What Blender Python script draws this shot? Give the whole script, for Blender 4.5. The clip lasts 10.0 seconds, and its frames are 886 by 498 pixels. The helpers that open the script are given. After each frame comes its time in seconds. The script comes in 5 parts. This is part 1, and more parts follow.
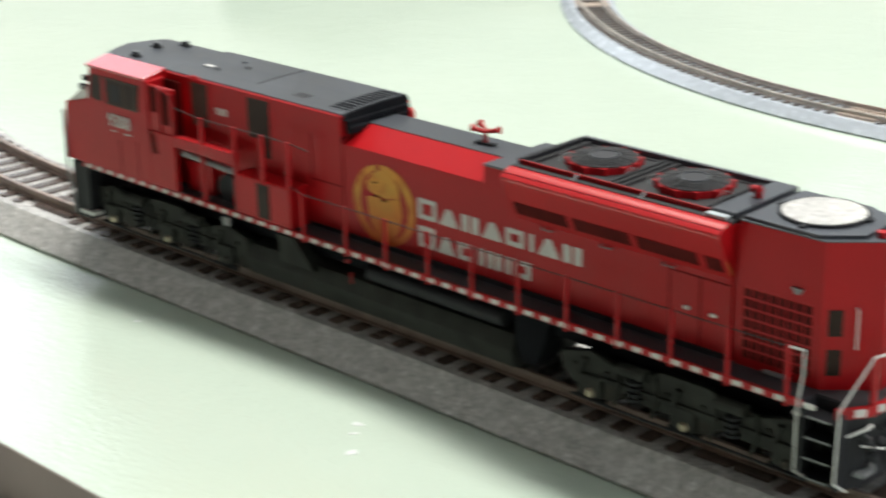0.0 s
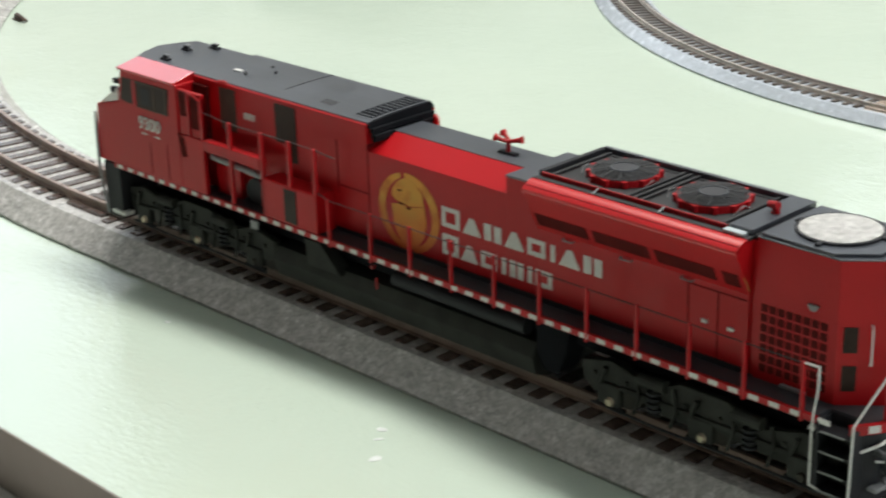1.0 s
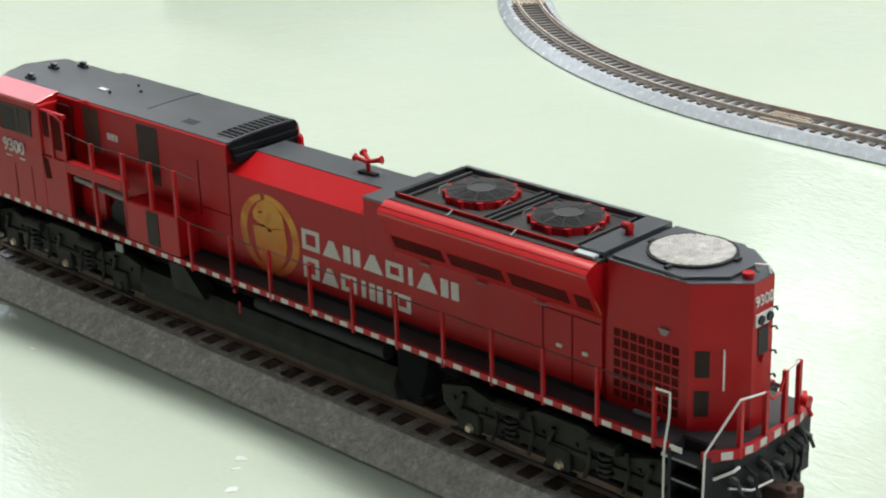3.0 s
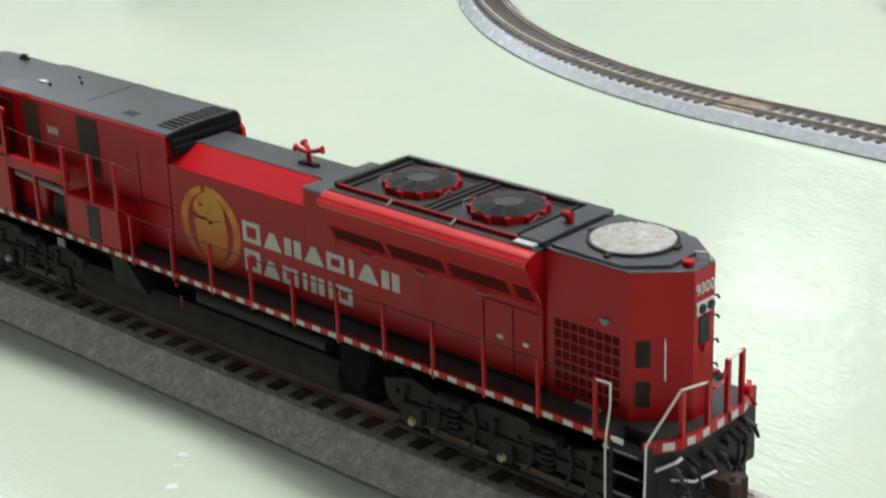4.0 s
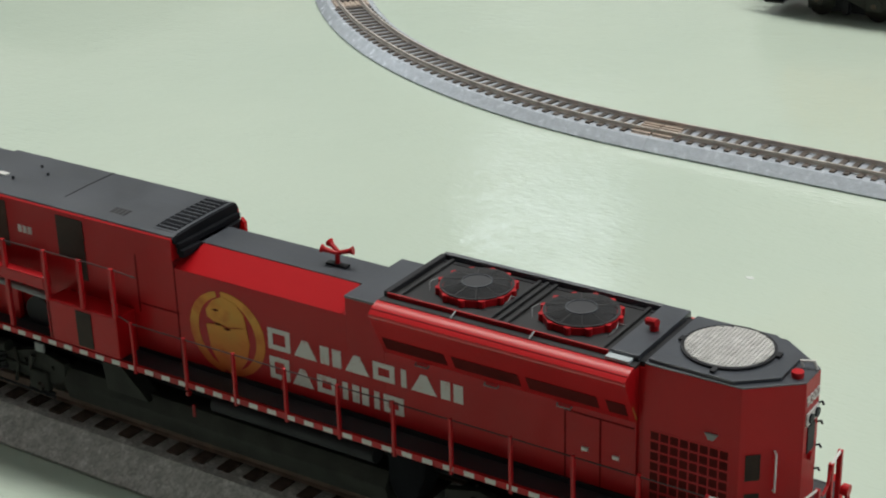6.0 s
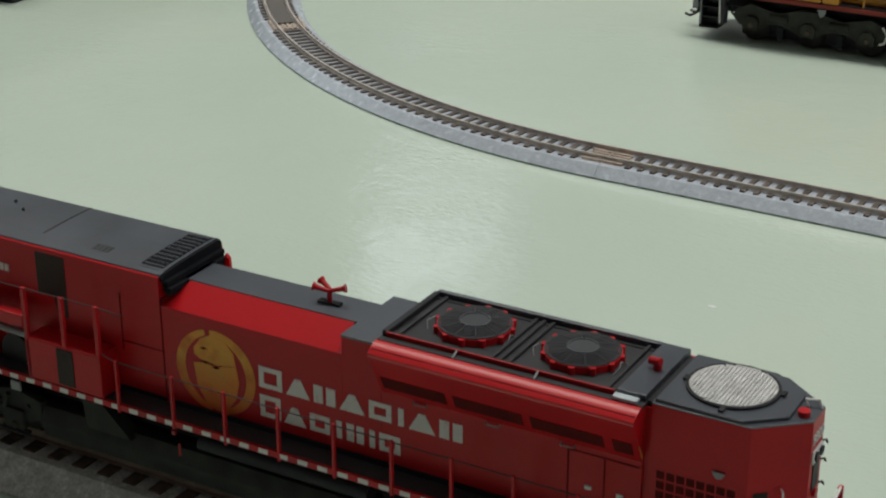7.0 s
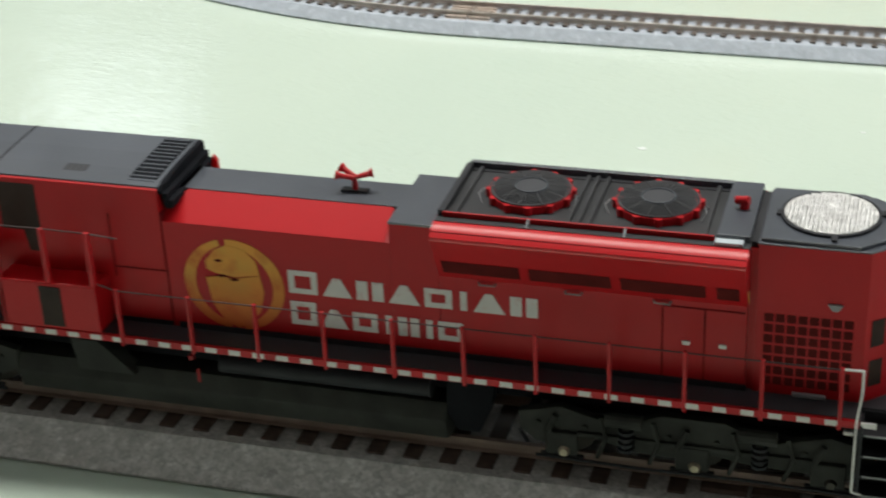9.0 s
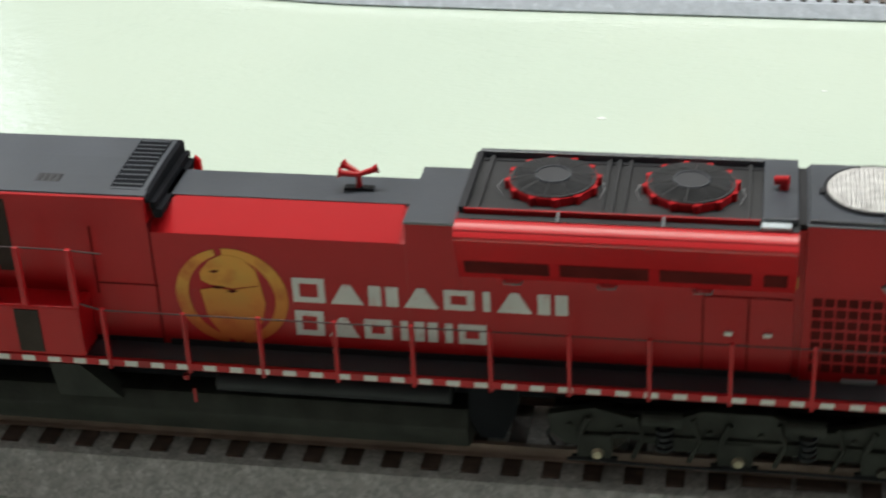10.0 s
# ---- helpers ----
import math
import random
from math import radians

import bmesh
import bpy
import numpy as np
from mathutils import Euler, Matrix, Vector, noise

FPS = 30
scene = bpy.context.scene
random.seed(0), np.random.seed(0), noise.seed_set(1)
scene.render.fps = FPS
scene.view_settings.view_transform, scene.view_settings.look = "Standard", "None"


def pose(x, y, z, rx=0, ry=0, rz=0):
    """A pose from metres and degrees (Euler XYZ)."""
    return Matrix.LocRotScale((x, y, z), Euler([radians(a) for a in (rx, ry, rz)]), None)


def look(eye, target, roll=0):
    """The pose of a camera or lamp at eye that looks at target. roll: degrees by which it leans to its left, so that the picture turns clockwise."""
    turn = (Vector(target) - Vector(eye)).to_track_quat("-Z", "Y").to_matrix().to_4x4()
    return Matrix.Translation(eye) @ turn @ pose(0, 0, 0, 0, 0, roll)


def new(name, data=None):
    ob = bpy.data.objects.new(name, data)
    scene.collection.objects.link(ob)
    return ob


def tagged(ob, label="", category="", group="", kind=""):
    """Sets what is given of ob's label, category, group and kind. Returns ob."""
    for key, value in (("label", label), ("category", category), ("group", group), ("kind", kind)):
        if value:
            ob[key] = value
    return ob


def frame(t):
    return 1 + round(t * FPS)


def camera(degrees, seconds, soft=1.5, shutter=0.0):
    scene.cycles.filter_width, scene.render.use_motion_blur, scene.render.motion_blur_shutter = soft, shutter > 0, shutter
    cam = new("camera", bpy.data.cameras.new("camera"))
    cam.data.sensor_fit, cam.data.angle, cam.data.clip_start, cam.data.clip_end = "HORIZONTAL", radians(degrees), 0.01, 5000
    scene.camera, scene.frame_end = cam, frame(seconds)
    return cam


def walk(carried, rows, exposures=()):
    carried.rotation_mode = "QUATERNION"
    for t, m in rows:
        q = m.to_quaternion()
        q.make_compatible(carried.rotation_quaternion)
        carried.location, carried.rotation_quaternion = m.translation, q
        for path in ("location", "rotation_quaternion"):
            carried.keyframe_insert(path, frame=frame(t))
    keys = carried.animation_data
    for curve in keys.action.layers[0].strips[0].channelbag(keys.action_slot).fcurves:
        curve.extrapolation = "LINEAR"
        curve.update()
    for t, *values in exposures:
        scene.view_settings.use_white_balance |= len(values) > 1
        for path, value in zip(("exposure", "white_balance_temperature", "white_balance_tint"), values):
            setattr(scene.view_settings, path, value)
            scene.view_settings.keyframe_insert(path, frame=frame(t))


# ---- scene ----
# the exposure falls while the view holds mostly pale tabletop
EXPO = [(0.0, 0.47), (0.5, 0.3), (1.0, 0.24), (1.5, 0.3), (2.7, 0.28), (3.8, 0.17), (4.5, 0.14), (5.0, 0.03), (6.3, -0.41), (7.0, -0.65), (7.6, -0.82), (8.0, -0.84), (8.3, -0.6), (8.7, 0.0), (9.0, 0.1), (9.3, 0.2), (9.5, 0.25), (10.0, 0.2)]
cam = camera(28.72, 10.0, soft=2.0, shutter=0.5)
walk(cam, [
    (0, look((0.23534, -0.27813, 0.17361), (0.03734, -0.07821, 0.06954), -1.35)),
    (0.2, look((0.23636, -0.27952, 0.17653), (0.03155, -0.08683, 0.07201), -1.82)),
    (0.5, look((0.23969, -0.28453, 0.18581), (0.03467, -0.09382, 0.07813), -1.62)),
    (0.75, look((0.23944, -0.28048, 0.18540), (0.03582, -0.08964, 0.07530), -1.65)),
    (1, look((0.23918, -0.27643, 0.18498), (0.03784, -0.08296, 0.07529), -1.78)),
    (1.3, look((0.24178, -0.27057, 0.18514), (0.04608, -0.07190, 0.07455), -1.33)),
    (1.5, look((0.24352, -0.26667, 0.18525), (0.04657, -0.06970, 0.07384), -1.76)),
    (2, look((0.24843, -0.26573, 0.18831), (0.05160, -0.06837, 0.07736), -1.83)),
    (2.5, look((0.24578, -0.25789, 0.18554), (0.04981, -0.05968, 0.07461), -2.03)),
    (2.7, look((0.24621, -0.25619, 0.18505), (0.05010, -0.05775, 0.07477), -1.83)),
    (3.8, look((0.24857, -0.24686, 0.18239), (0.05419, -0.04507, 0.07515), -2.18)),
    (4, look((0.24900, -0.24516, 0.18190), (0.05632, -0.04349, 0.07141), -2.12)),
    (4.5, look((0.24162, -0.25413, 0.19188), (0.05349, -0.05137, 0.07571), -2.04)),
    (5, look((0.21369, -0.25215, 0.19850), (0.04100, -0.03720, 0.08029), -1.84)),
    (5.2, look((0.20069, -0.25614, 0.20624), (0.03348, -0.03789, 0.08621), -1.76)),
    (6.3, look((0.17572, -0.26702, 0.20940), (0.02669, -0.03606, 0.08920), -1.36)),
    (6.5, look((0.17118, -0.26900, 0.20997), (0.02515, -0.03583, 0.09034), -1.01)),
    (7, look((0.15981, -0.27511, 0.21478), (0.02304, -0.03654, 0.09486), -0.19)),
    (7.5, look((0.14284, -0.27292, 0.21697), (0.01410, -0.02906, 0.09884), -0.01)),
    (8, look((0.12775, -0.27521, 0.20345), (0.00873, -0.02771, 0.08272), -2.06)),
    (8.2, look((0.11528, -0.27951, 0.20083), (0.00647, -0.03004, 0.07464), -2.87)),
    (8.5, look((0.09752, -0.28089, 0.19775), (-0.00250, -0.03153, 0.06427), -2.76)),
    (8.7, look((0.08632, -0.28676, 0.20292), (-0.00115, -0.03433, 0.06644), -1.85)),
    (9, look((0.08037, -0.28291, 0.20377), (0.00097, -0.02979, 0.06368), -2.84)),
    (9.2, look((0.08008, -0.27365, 0.20090), (0.00521, -0.02149, 0.05664), -2.99)),
    (9.5, look((0.08809, -0.25664, 0.19873), (0.01002, -0.00707, 0.05170), -3.19)),
    (9.6, look((0.08360, -0.25514, 0.20056), (0.00716, -0.00610, 0.05177), -3.12)),
    (9.8, look((0.06919, -0.25761, 0.20455), (-0.00091, -0.00786, 0.05385), -3.34)),
    (10, look((0.04370, -0.26743, 0.20150), (-0.00843, -0.01186, 0.05330), -3.05)),
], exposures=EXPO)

# ---- world and lights ----
world = bpy.data.worlds.new("world")
scene.world = world
world.use_nodes = True
world.node_tree.nodes["Background"].inputs[0].default_value = (0.75, 0.85, 1.0, 1)
world.node_tree.nodes["Background"].inputs[1].default_value = 1.0


def area(name, place, target, sx, sy, power, colour):
    d = bpy.data.lights.new(name, "AREA")
    d.shape, d.size, d.size_y, d.energy, d.color = "RECTANGLE", sx, sy, power, colour
    o = new(name, d)
    o.matrix_world = look(place, target)
    return o


area("ceiling_lamp_light", (-0.2, 0.62, 1.86), (-0.2, 0.62, 0), 2.2, 0.32, 47, (1.0, 0.98, 0.92))
area("window_light", (-2.23, 0.74, 1.22), (0, 0.74, 1.22), 1.02, 1.02, 3.3, (0.86, 0.94, 1.0))
area("north_window_light", (-1.74, 2.97, 1.5), (-1.74, 0, 1.5), 0.36, 0.30, 0.8, (0.9, 0.96, 1.0))

# fill light in an unseen window, added to brighten the locomotive's rear faces
area("east_fill_light", (2.58, 0.3, 0.9), (0, 0.3, 0.9), 1.18, 1.18, 8, (0.9, 0.96, 1.0))

# ---- materials ----


def material(name, colour, rough=0.5, metal=0.0, var=0.12, scale=60.0, bump=0.0, bump_scale=900.0, coat=0.0, spec=0.5, per_piece=0.0, second=None):
    m = bpy.data.materials.new(name)
    m.use_nodes = True
    nt = m.node_tree
    n, l = nt.nodes, nt.links
    b = n["Principled BSDF"]
    b.inputs["Roughness"].default_value = rough
    b.inputs["Metallic"].default_value = metal
    b.inputs["Coat Weight"].default_value = coat
    b.inputs["Specular IOR Level"].default_value = spec
    tc = n.new("ShaderNodeTexCoord")
    no = n.new("ShaderNodeTexNoise")
    no.inputs["Scale"].default_value = scale
    no.inputs["Detail"].default_value = 5
    l.new(tc.outputs["Object"], no.inputs["Vector"])
    ramp = n.new("ShaderNodeValToRGB")
    lo = [c * (1 - var) for c in colour]
    hi = [min(1, c * (1 + var)) for c in (second or colour)]
    ramp.color_ramp.elements[0].color = (*lo, 1)
    ramp.color_ramp.elements[1].color = (*hi, 1)
    ramp.color_ramp.elements[0].position, ramp.color_ramp.elements[1].position = 0.3, 0.7
    l.new(no.outputs["Fac"], ramp.inputs[0])
    out = ramp.outputs[0]
    if per_piece:
        oi = n.new("ShaderNodeObjectInfo")
        mr = n.new("ShaderNodeMapRange")
        mr.inputs[3].default_value, mr.inputs[4].default_value = 1 - per_piece, 1 + per_piece
        l.new(oi.outputs["Random"], mr.inputs[0])
        mx = n.new("ShaderNodeVectorMath")
        mx.operation = "SCALE"
        l.new(out, mx.inputs[0])
        l.new(mr.outputs[0], mx.inputs["Scale"])
        out = mx.outputs[0]
    l.new(out, b.inputs["Base Color"])
    rr = n.new("ShaderNodeMapRange")
    rr.inputs[3].default_value, rr.inputs[4].default_value = max(0.02, rough * 0.8), min(1, rough * 1.2)
    l.new(no.outputs["Fac"], rr.inputs[0])
    l.new(rr.outputs[0], b.inputs["Roughness"])
    if bump:
        n2 = n.new("ShaderNodeTexNoise")
        n2.inputs["Scale"].default_value = bump_scale
        n2.inputs["Detail"].default_value = 4
        l.new(tc.outputs["Object"], n2.inputs["Vector"])
        bp = n.new("ShaderNodeBump")
        bp.inputs["Strength"].default_value = bump
        bp.inputs["Distance"].default_value = 0.001
        l.new(n2.outputs["Fac"], bp.inputs["Height"])
        l.new(bp.outputs[0], b.inputs["Normal"])
    return m


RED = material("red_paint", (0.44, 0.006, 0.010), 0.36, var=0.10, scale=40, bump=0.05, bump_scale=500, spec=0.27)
# reds for upward faces, brightened to stand for the light falling on them
LIT_RED = material("lit_red_paint", (0.50, 0.007, 0.012), 0.38, var=0.06, scale=40, bump=0.03, bump_scale=400, spec=0.16)
LIT_COATED = material("lit_coated_red_paint", (0.57, 0.010, 0.016), 0.38, var=0.06, scale=40, bump=0.03, bump_scale=400, spec=0.5, coat=0.8)
LIT_COATED.node_tree.nodes["Principled BSDF"].inputs["Coat Roughness"].default_value = 0.16
LIT_SATIN = material("lit_satin_red_paint", (0.52, 0.008, 0.013), 0.36, var=0.06, scale=40, bump=0.03, bump_scale=400, spec=0.2, coat=0.42)
LIT_SATIN.node_tree.nodes["Principled BSDF"].inputs["Coat Roughness"].default_value = 0.26
RED_PLASTIC = material("red_plastic", (0.46, 0.008, 0.013), 0.38, var=0.1, scale=200, spec=0.3)
ROOF = material("dark_grey_paint", (0.044, 0.052, 0.067), 0.36, var=0.16, scale=80, bump=0.03, spec=1.0)
BLACK = material("black_plastic", (0.024, 0.025, 0.029), 0.55, var=0.25, scale=120, spec=0.25)
MATT = material("matt_black", (0.014, 0.015, 0.018), 0.9, var=0.25, scale=120, spec=0.05)
TRUCK = material("truck_black_green", (0.037, 0.039, 0.035), 0.65, var=0.4, scale=150, bump=0.1, spec=0.22)
# lighter dark grey for the yellow locomotive's trucks and tank
TRUCK_GREY = material("grey_dark_truck", (0.042, 0.042, 0.036), 0.7, var=0.4, scale=160, bump=0.1, spec=0.2)
FANDECK = material("fan_deck_black", (0.032, 0.033, 0.036), 0.5, var=0.2, scale=100, spec=0.3)
DECK = material("walkway_black", (0.034, 0.036, 0.042), 0.55, var=0.2, scale=100)
FRAME = material("grey_brown_frame", (0.090, 0.062, 0.052), 0.5, var=0.25, scale=200, spec=0.15)
GLASS = material("smoked_window", (0.036, 0.022, 0.017), 0.35, var=0.4, scale=120, spec=0.14)
WHITE = material("white_print", (0.66, 0.65, 0.63), 0.5, var=0.06, scale=300)
RAILWHITE = material("white_handrail_paint", (0.75, 0.75, 0.73), 0.4, var=0.06, scale=200)
NUMBER = material("faded_white_print", (0.62, 0.60, 0.58), 0.55, var=0.2, scale=500)
GOLD = material("gold_print", (0.74, 0.44, 0.09), 0.5, var=0.12, scale=150, second=(0.72, 0.31, 0.06), spec=0.2)


def worn(m, under, scale, lo, hi):
    """Lets the colour underneath show where the print has worn off."""
    n, l = m.node_tree.nodes, m.node_tree.links
    bs = n["Principled BSDF"]
    old = bs.inputs["Base Color"].links[0].from_socket
    no = n.new("ShaderNodeTexNoise")
    no.inputs["Scale"].default_value, no.inputs["Detail"].default_value = scale, 6
    l.new(n["Texture Coordinate"].outputs["Object"], no.inputs["Vector"])
    mr = n.new("ShaderNodeMapRange")
    mr.inputs[1].default_value, mr.inputs[2].default_value = lo, hi
    l.new(no.outputs["Fac"], mr.inputs[0])
    mix = n.new("ShaderNodeMix")
    mix.data_type = "RGBA"
    mix.inputs["B"].default_value = (*under, 1)
    l.new(mr.outputs[0], mix.inputs["Factor"])
    l.new(old, mix.inputs["A"])
    l.new(mix.outputs["Result"], bs.inputs["Base Color"])


def graded(m, low, z0, z1):
    """The print runs from its own colour at the height z1 to the colour low at z0."""
    n, l = m.node_tree.nodes, m.node_tree.links
    bs = n["Principled BSDF"]
    old = bs.inputs["Base Color"].links[0].from_socket
    sx = n.new("ShaderNodeSeparateXYZ")
    l.new(n["Texture Coordinate"].outputs["Object"], sx.inputs[0])
    mr = n.new("ShaderNodeMapRange")
    mr.inputs[1].default_value, mr.inputs[2].default_value = z0, z1
    l.new(sx.outputs[2], mr.inputs[0])
    mix = n.new("ShaderNodeMix")
    mix.data_type = "RGBA"
    mix.inputs["A"].default_value = (*low, 1)
    l.new(mr.outputs[0], mix.inputs["Factor"])
    l.new(old, mix.inputs["B"])
    l.new(mix.outputs["Result"], bs.inputs["Base Color"])


graded(GOLD, (0.56, 0.11, 0.025), 0.0215, 0.036)
worn(GOLD, (0.50, 0.09, 0.025), 200, 0.50, 0.78)
worn(WHITE, (0.42, 0.14, 0.12), 420, 0.58, 0.82)
worn(RED_PLASTIC, (0.20, 0.02, 0.02), 90, 0.52, 0.8)
# dark red painted for the shade inside openings and recesses; also printed shield marks
SHADE_PRINT = material("dark_red_shade_and_print", (0.092, 0.013, 0.012), 0.8, var=0.2, scale=200, spec=0.05)
SILVER = material("silver_mesh", (0.64, 0.64, 0.63), 0.36, metal=0.45, var=0.2, scale=500, bump=0.12, bump_scale=1500)
PLATE = material("pale_blue_grey_plate", (0.46, 0.52, 0.55), 0.4, var=0.12, scale=300)
FLECK = material("dried_paint_drop", (0.76, 0.80, 0.78), 0.2, var=0.08, scale=900, bump=0.3, bump_scale=1200)
BEARING = material("worn_brass_bearing", (0.46, 0.39, 0.29), 0.4, metal=0.9, var=0.5, scale=500)
BRONZE = material("dull_bronze", (0.10, 0.07, 0.05), 0.45, metal=0.5, var=0.4, scale=500)
WHEEL = material("dark_wheel", (0.05, 0.045, 0.04), 0.35, metal=0.8, var=0.3, scale=200)
RUST = material("rusty_coupler", (0.065, 0.034, 0.026), 0.6, var=0.4, scale=250)
SEAM = material("dark_red_seam", (0.16, 0.006, 0.008), 0.7, var=0.3, scale=300, spec=0.1)
WIRE = material("dark_wire", (0.035, 0.012, 0.013), 0.6, var=0.1)
BRASS = material("gold_edge", (0.46, 0.19, 0.04), 0.4, var=0.1)
RAIL_N = material("pale_brown_rail", (0.56, 0.51, 0.47), 0.4, metal=0.0, var=0.25, scale=160)
RAIL = material("brown_rail", (0.33, 0.245, 0.205), 0.34, metal=0.0, var=0.25, scale=160, spec=0.8)
SLEEPER = material("brown_sleeper", (0.090, 0.062, 0.052), 0.24, var=0.3, scale=300, per_piece=0.2, bump=0.1, bump_scale=900, spec=0.8)
SLEEPER_N = material("brown_small_sleeper", (0.105, 0.086, 0.073), 0.6, var=0.2, scale=300, per_piece=0.25)
INFILL = material("grey_brown_infill", (0.125, 0.115, 0.105), 0.5, var=0.1, scale=60)
JOINER = material("pale_brown_joiner", (0.46, 0.38, 0.32), 0.5, var=0.2, scale=500)
DARKRED = material("dull_red_line", (0.26, 0.045, 0.035), 0.5, var=0.2, scale=90, spec=0.2)
YELLOW = material("armour_yellow_paint", (0.62, 0.27, 0.02), 0.35, var=0.08, scale=40)
GREY = material("light_grey_paint", (0.25, 0.26, 0.27), 0.4, var=0.1, scale=50)
EDGE = material("brown_table_edge", (0.25, 0.222, 0.19), 0.5, var=0.15, scale=25, bump=0.1, bump_scale=300)
BENCH = material("white_laminate", (0.66, 0.63, 0.60), 0.35, var=0.08, scale=18, bump=0.03, bump_scale=400)
FLOOR = material("pale_floor", (0.32, 0.31, 0.29), 0.4, var=0.1, scale=3)
# wall behind the viewer, unseen; darkened to cut bounce onto the locomotive's side
DARK_WALL = material("dark_unseen_wall", (0.13, 0.10, 0.075), 0.6, var=0.15, scale=3, bump=0.05, bump_scale=60)
WALL = material("painted_wall", (0.70, 0.70, 0.68), 0.8, var=0.04, scale=2, bump=0.05, bump_scale=60)
CEIL = material("ceiling_paint", (0.78, 0.78, 0.76), 0.9, var=0.03, scale=2)


def ballast(name, a, b, speck, relief=0.3):
    """Moulded ballast: fine grains over a mottled grey."""
    m = material(name, a, 0.26, var=0.07, scale=320, second=b, bump=relief, bump_scale=900, spec=0.9)
    nt = m.node_tree
    n, l = nt.nodes, nt.links
    bs = n["Principled BSDF"]
    old = bs.inputs["Base Color"].links[0].from_socket
    for size, amount in ((1500, speck), (620, speck * 0.55)):
        vo = n.new("ShaderNodeTexVoronoi")
        vo.inputs["Scale"].default_value = size
        l.new(n["Texture Coordinate"].outputs["Object"], vo.inputs["Vector"])
        mr = n.new("ShaderNodeMapRange")
        mr.inputs[3].default_value, mr.inputs[4].default_value = 1 - amount, 1 + amount
        sep = n.new("ShaderNodeSeparateColor")
        l.new(vo.outputs["Color"], sep.inputs[0])
        l.new(sep.outputs[0], mr.inputs[0])
        mx = n.new("ShaderNodeVectorMath")
        mx.operation = "SCALE"
        l.new(old, mx.inputs[0])
        l.new(mr.outputs[0], mx.inputs["Scale"])
        old = mx.outputs[0]
    l.new(old, bs.inputs["Base Color"])
    return m


BALLAST = ballast("grey_ballast", (0.47, 0.46, 0.445), (0.56, 0.555, 0.54), 0.2, 0.3)
BALLAST_N = ballast("blue_grey_ballast", (0.48, 0.53, 0.60), (0.52, 0.57, 0.635), 0.05, 0.15)


def table_paint():
    m = material("pale_green_table_paint", (0.55, 0.655, 0.562), 0.085, var=0.03, scale=6, second=(0.575, 0.665, 0.57))
    nt = m.node_tree
    n, l = nt.nodes, nt.links
    bs = n["Principled BSDF"]
    tc = n["Texture Coordinate"]
    # rolled paint: a soft uneven skin with sparse raised strokes that catch the light
    skin = n.new("ShaderNodeTexNoise")
    skin.inputs["Scale"].default_value, skin.inputs["Detail"].default_value, skin.inputs["Roughness"].default_value = 70, 6, 0.55
    l.new(tc.outputs["Object"], skin.inputs["Vector"])
    mp = n.new("ShaderNodeMapping")
    mp.inputs["Rotation"].default_value = (0, 0, -0.45)
    mp.inputs["Scale"].default_value = (0.38, 1.0, 1.0)
    l.new(tc.outputs["Object"], mp.inputs["Vector"])
    stroke = n.new("ShaderNodeTexNoise")
    stroke.inputs["Scale"].default_value, stroke.inputs["Detail"].default_value, stroke.inputs["Distortion"].default_value = 620, 2, 0.5
    l.new(mp.outputs[0], stroke.inputs["Vector"])
    ridge = n.new("ShaderNodeMapRange")
    ridge.inputs[1].default_value, ridge.inputs[2].default_value = 0.60, 0.74
    l.new(stroke.outputs["Fac"], ridge.inputs[0])
    large = n.new("ShaderNodeTexNoise")
    large.inputs["Scale"].default_value, large.inputs["Detail"].default_value = 19, 4
    l.new(tc.outputs["Object"], large.inputs["Vector"])
    patch = n.new("ShaderNodeMapRange")
    patch.inputs[1].default_value, patch.inputs[2].default_value = 0.42, 0.64
    patch.inputs[3].default_value, patch.inputs[4].default_value = 0.4, 1.0
    l.new(large.outputs["Fac"], patch.inputs[0])
    fine = n.new("ShaderNodeTexNoise")
    fine.inputs["Scale"].default_value, fine.inputs["Detail"].default_value = 800, 2
    l.new(mp.outputs[0], fine.inputs["Vector"])
    both = n.new("ShaderNodeMath")
    both.operation = "MULTIPLY_ADD"
    both.inputs[1].default_value = 0.16
    fw = n.new("ShaderNodeMath")
    fw.operation = "MULTIPLY"
    fw.inputs[1].default_value = 0.5
    l.new(fine.outputs["Fac"], fw.inputs[0])
    l.new(ridge.outputs[0], both.inputs[0])
    l.new(fw.outputs[0], both.inputs[2])
    hm = n.new("ShaderNodeMath")
    hm.operation = "MULTIPLY"
    l.new(both.outputs[0], hm.inputs[0])
    l.new(patch.outputs[0], hm.inputs[1])
    ha = n.new("ShaderNodeMath")
    ha.operation = "ADD"
    l.new(hm.outputs[0], ha.inputs[0])
    weak = n.new("ShaderNodeMath")
    weak.operation = "MULTIPLY"
    weak.inputs[1].default_value = 0.45
    l.new(skin.outputs["Fac"], weak.inputs[0])
    l.new(weak.outputs[0], ha.inputs[1])
    bp = n.new("ShaderNodeBump")
    bp.inputs["Strength"].default_value, bp.inputs["Distance"].default_value = 0.6, 0.0006
    l.new(ha.outputs[0], bp.inputs["Height"])
    l.new(bp.outputs[0], bs.inputs["Normal"])
    # faint yellowed stains
    st = n.new("ShaderNodeTexNoise")
    st.inputs["Scale"].default_value, st.inputs["Detail"].default_value = 7, 3
    l.new(tc.outputs["Object"], st.inputs["Vector"])
    rp = n.new("ShaderNodeValToRGB")
    rp.color_ramp.elements[0].position, rp.color_ramp.elements[1].position = 0.58, 0.75
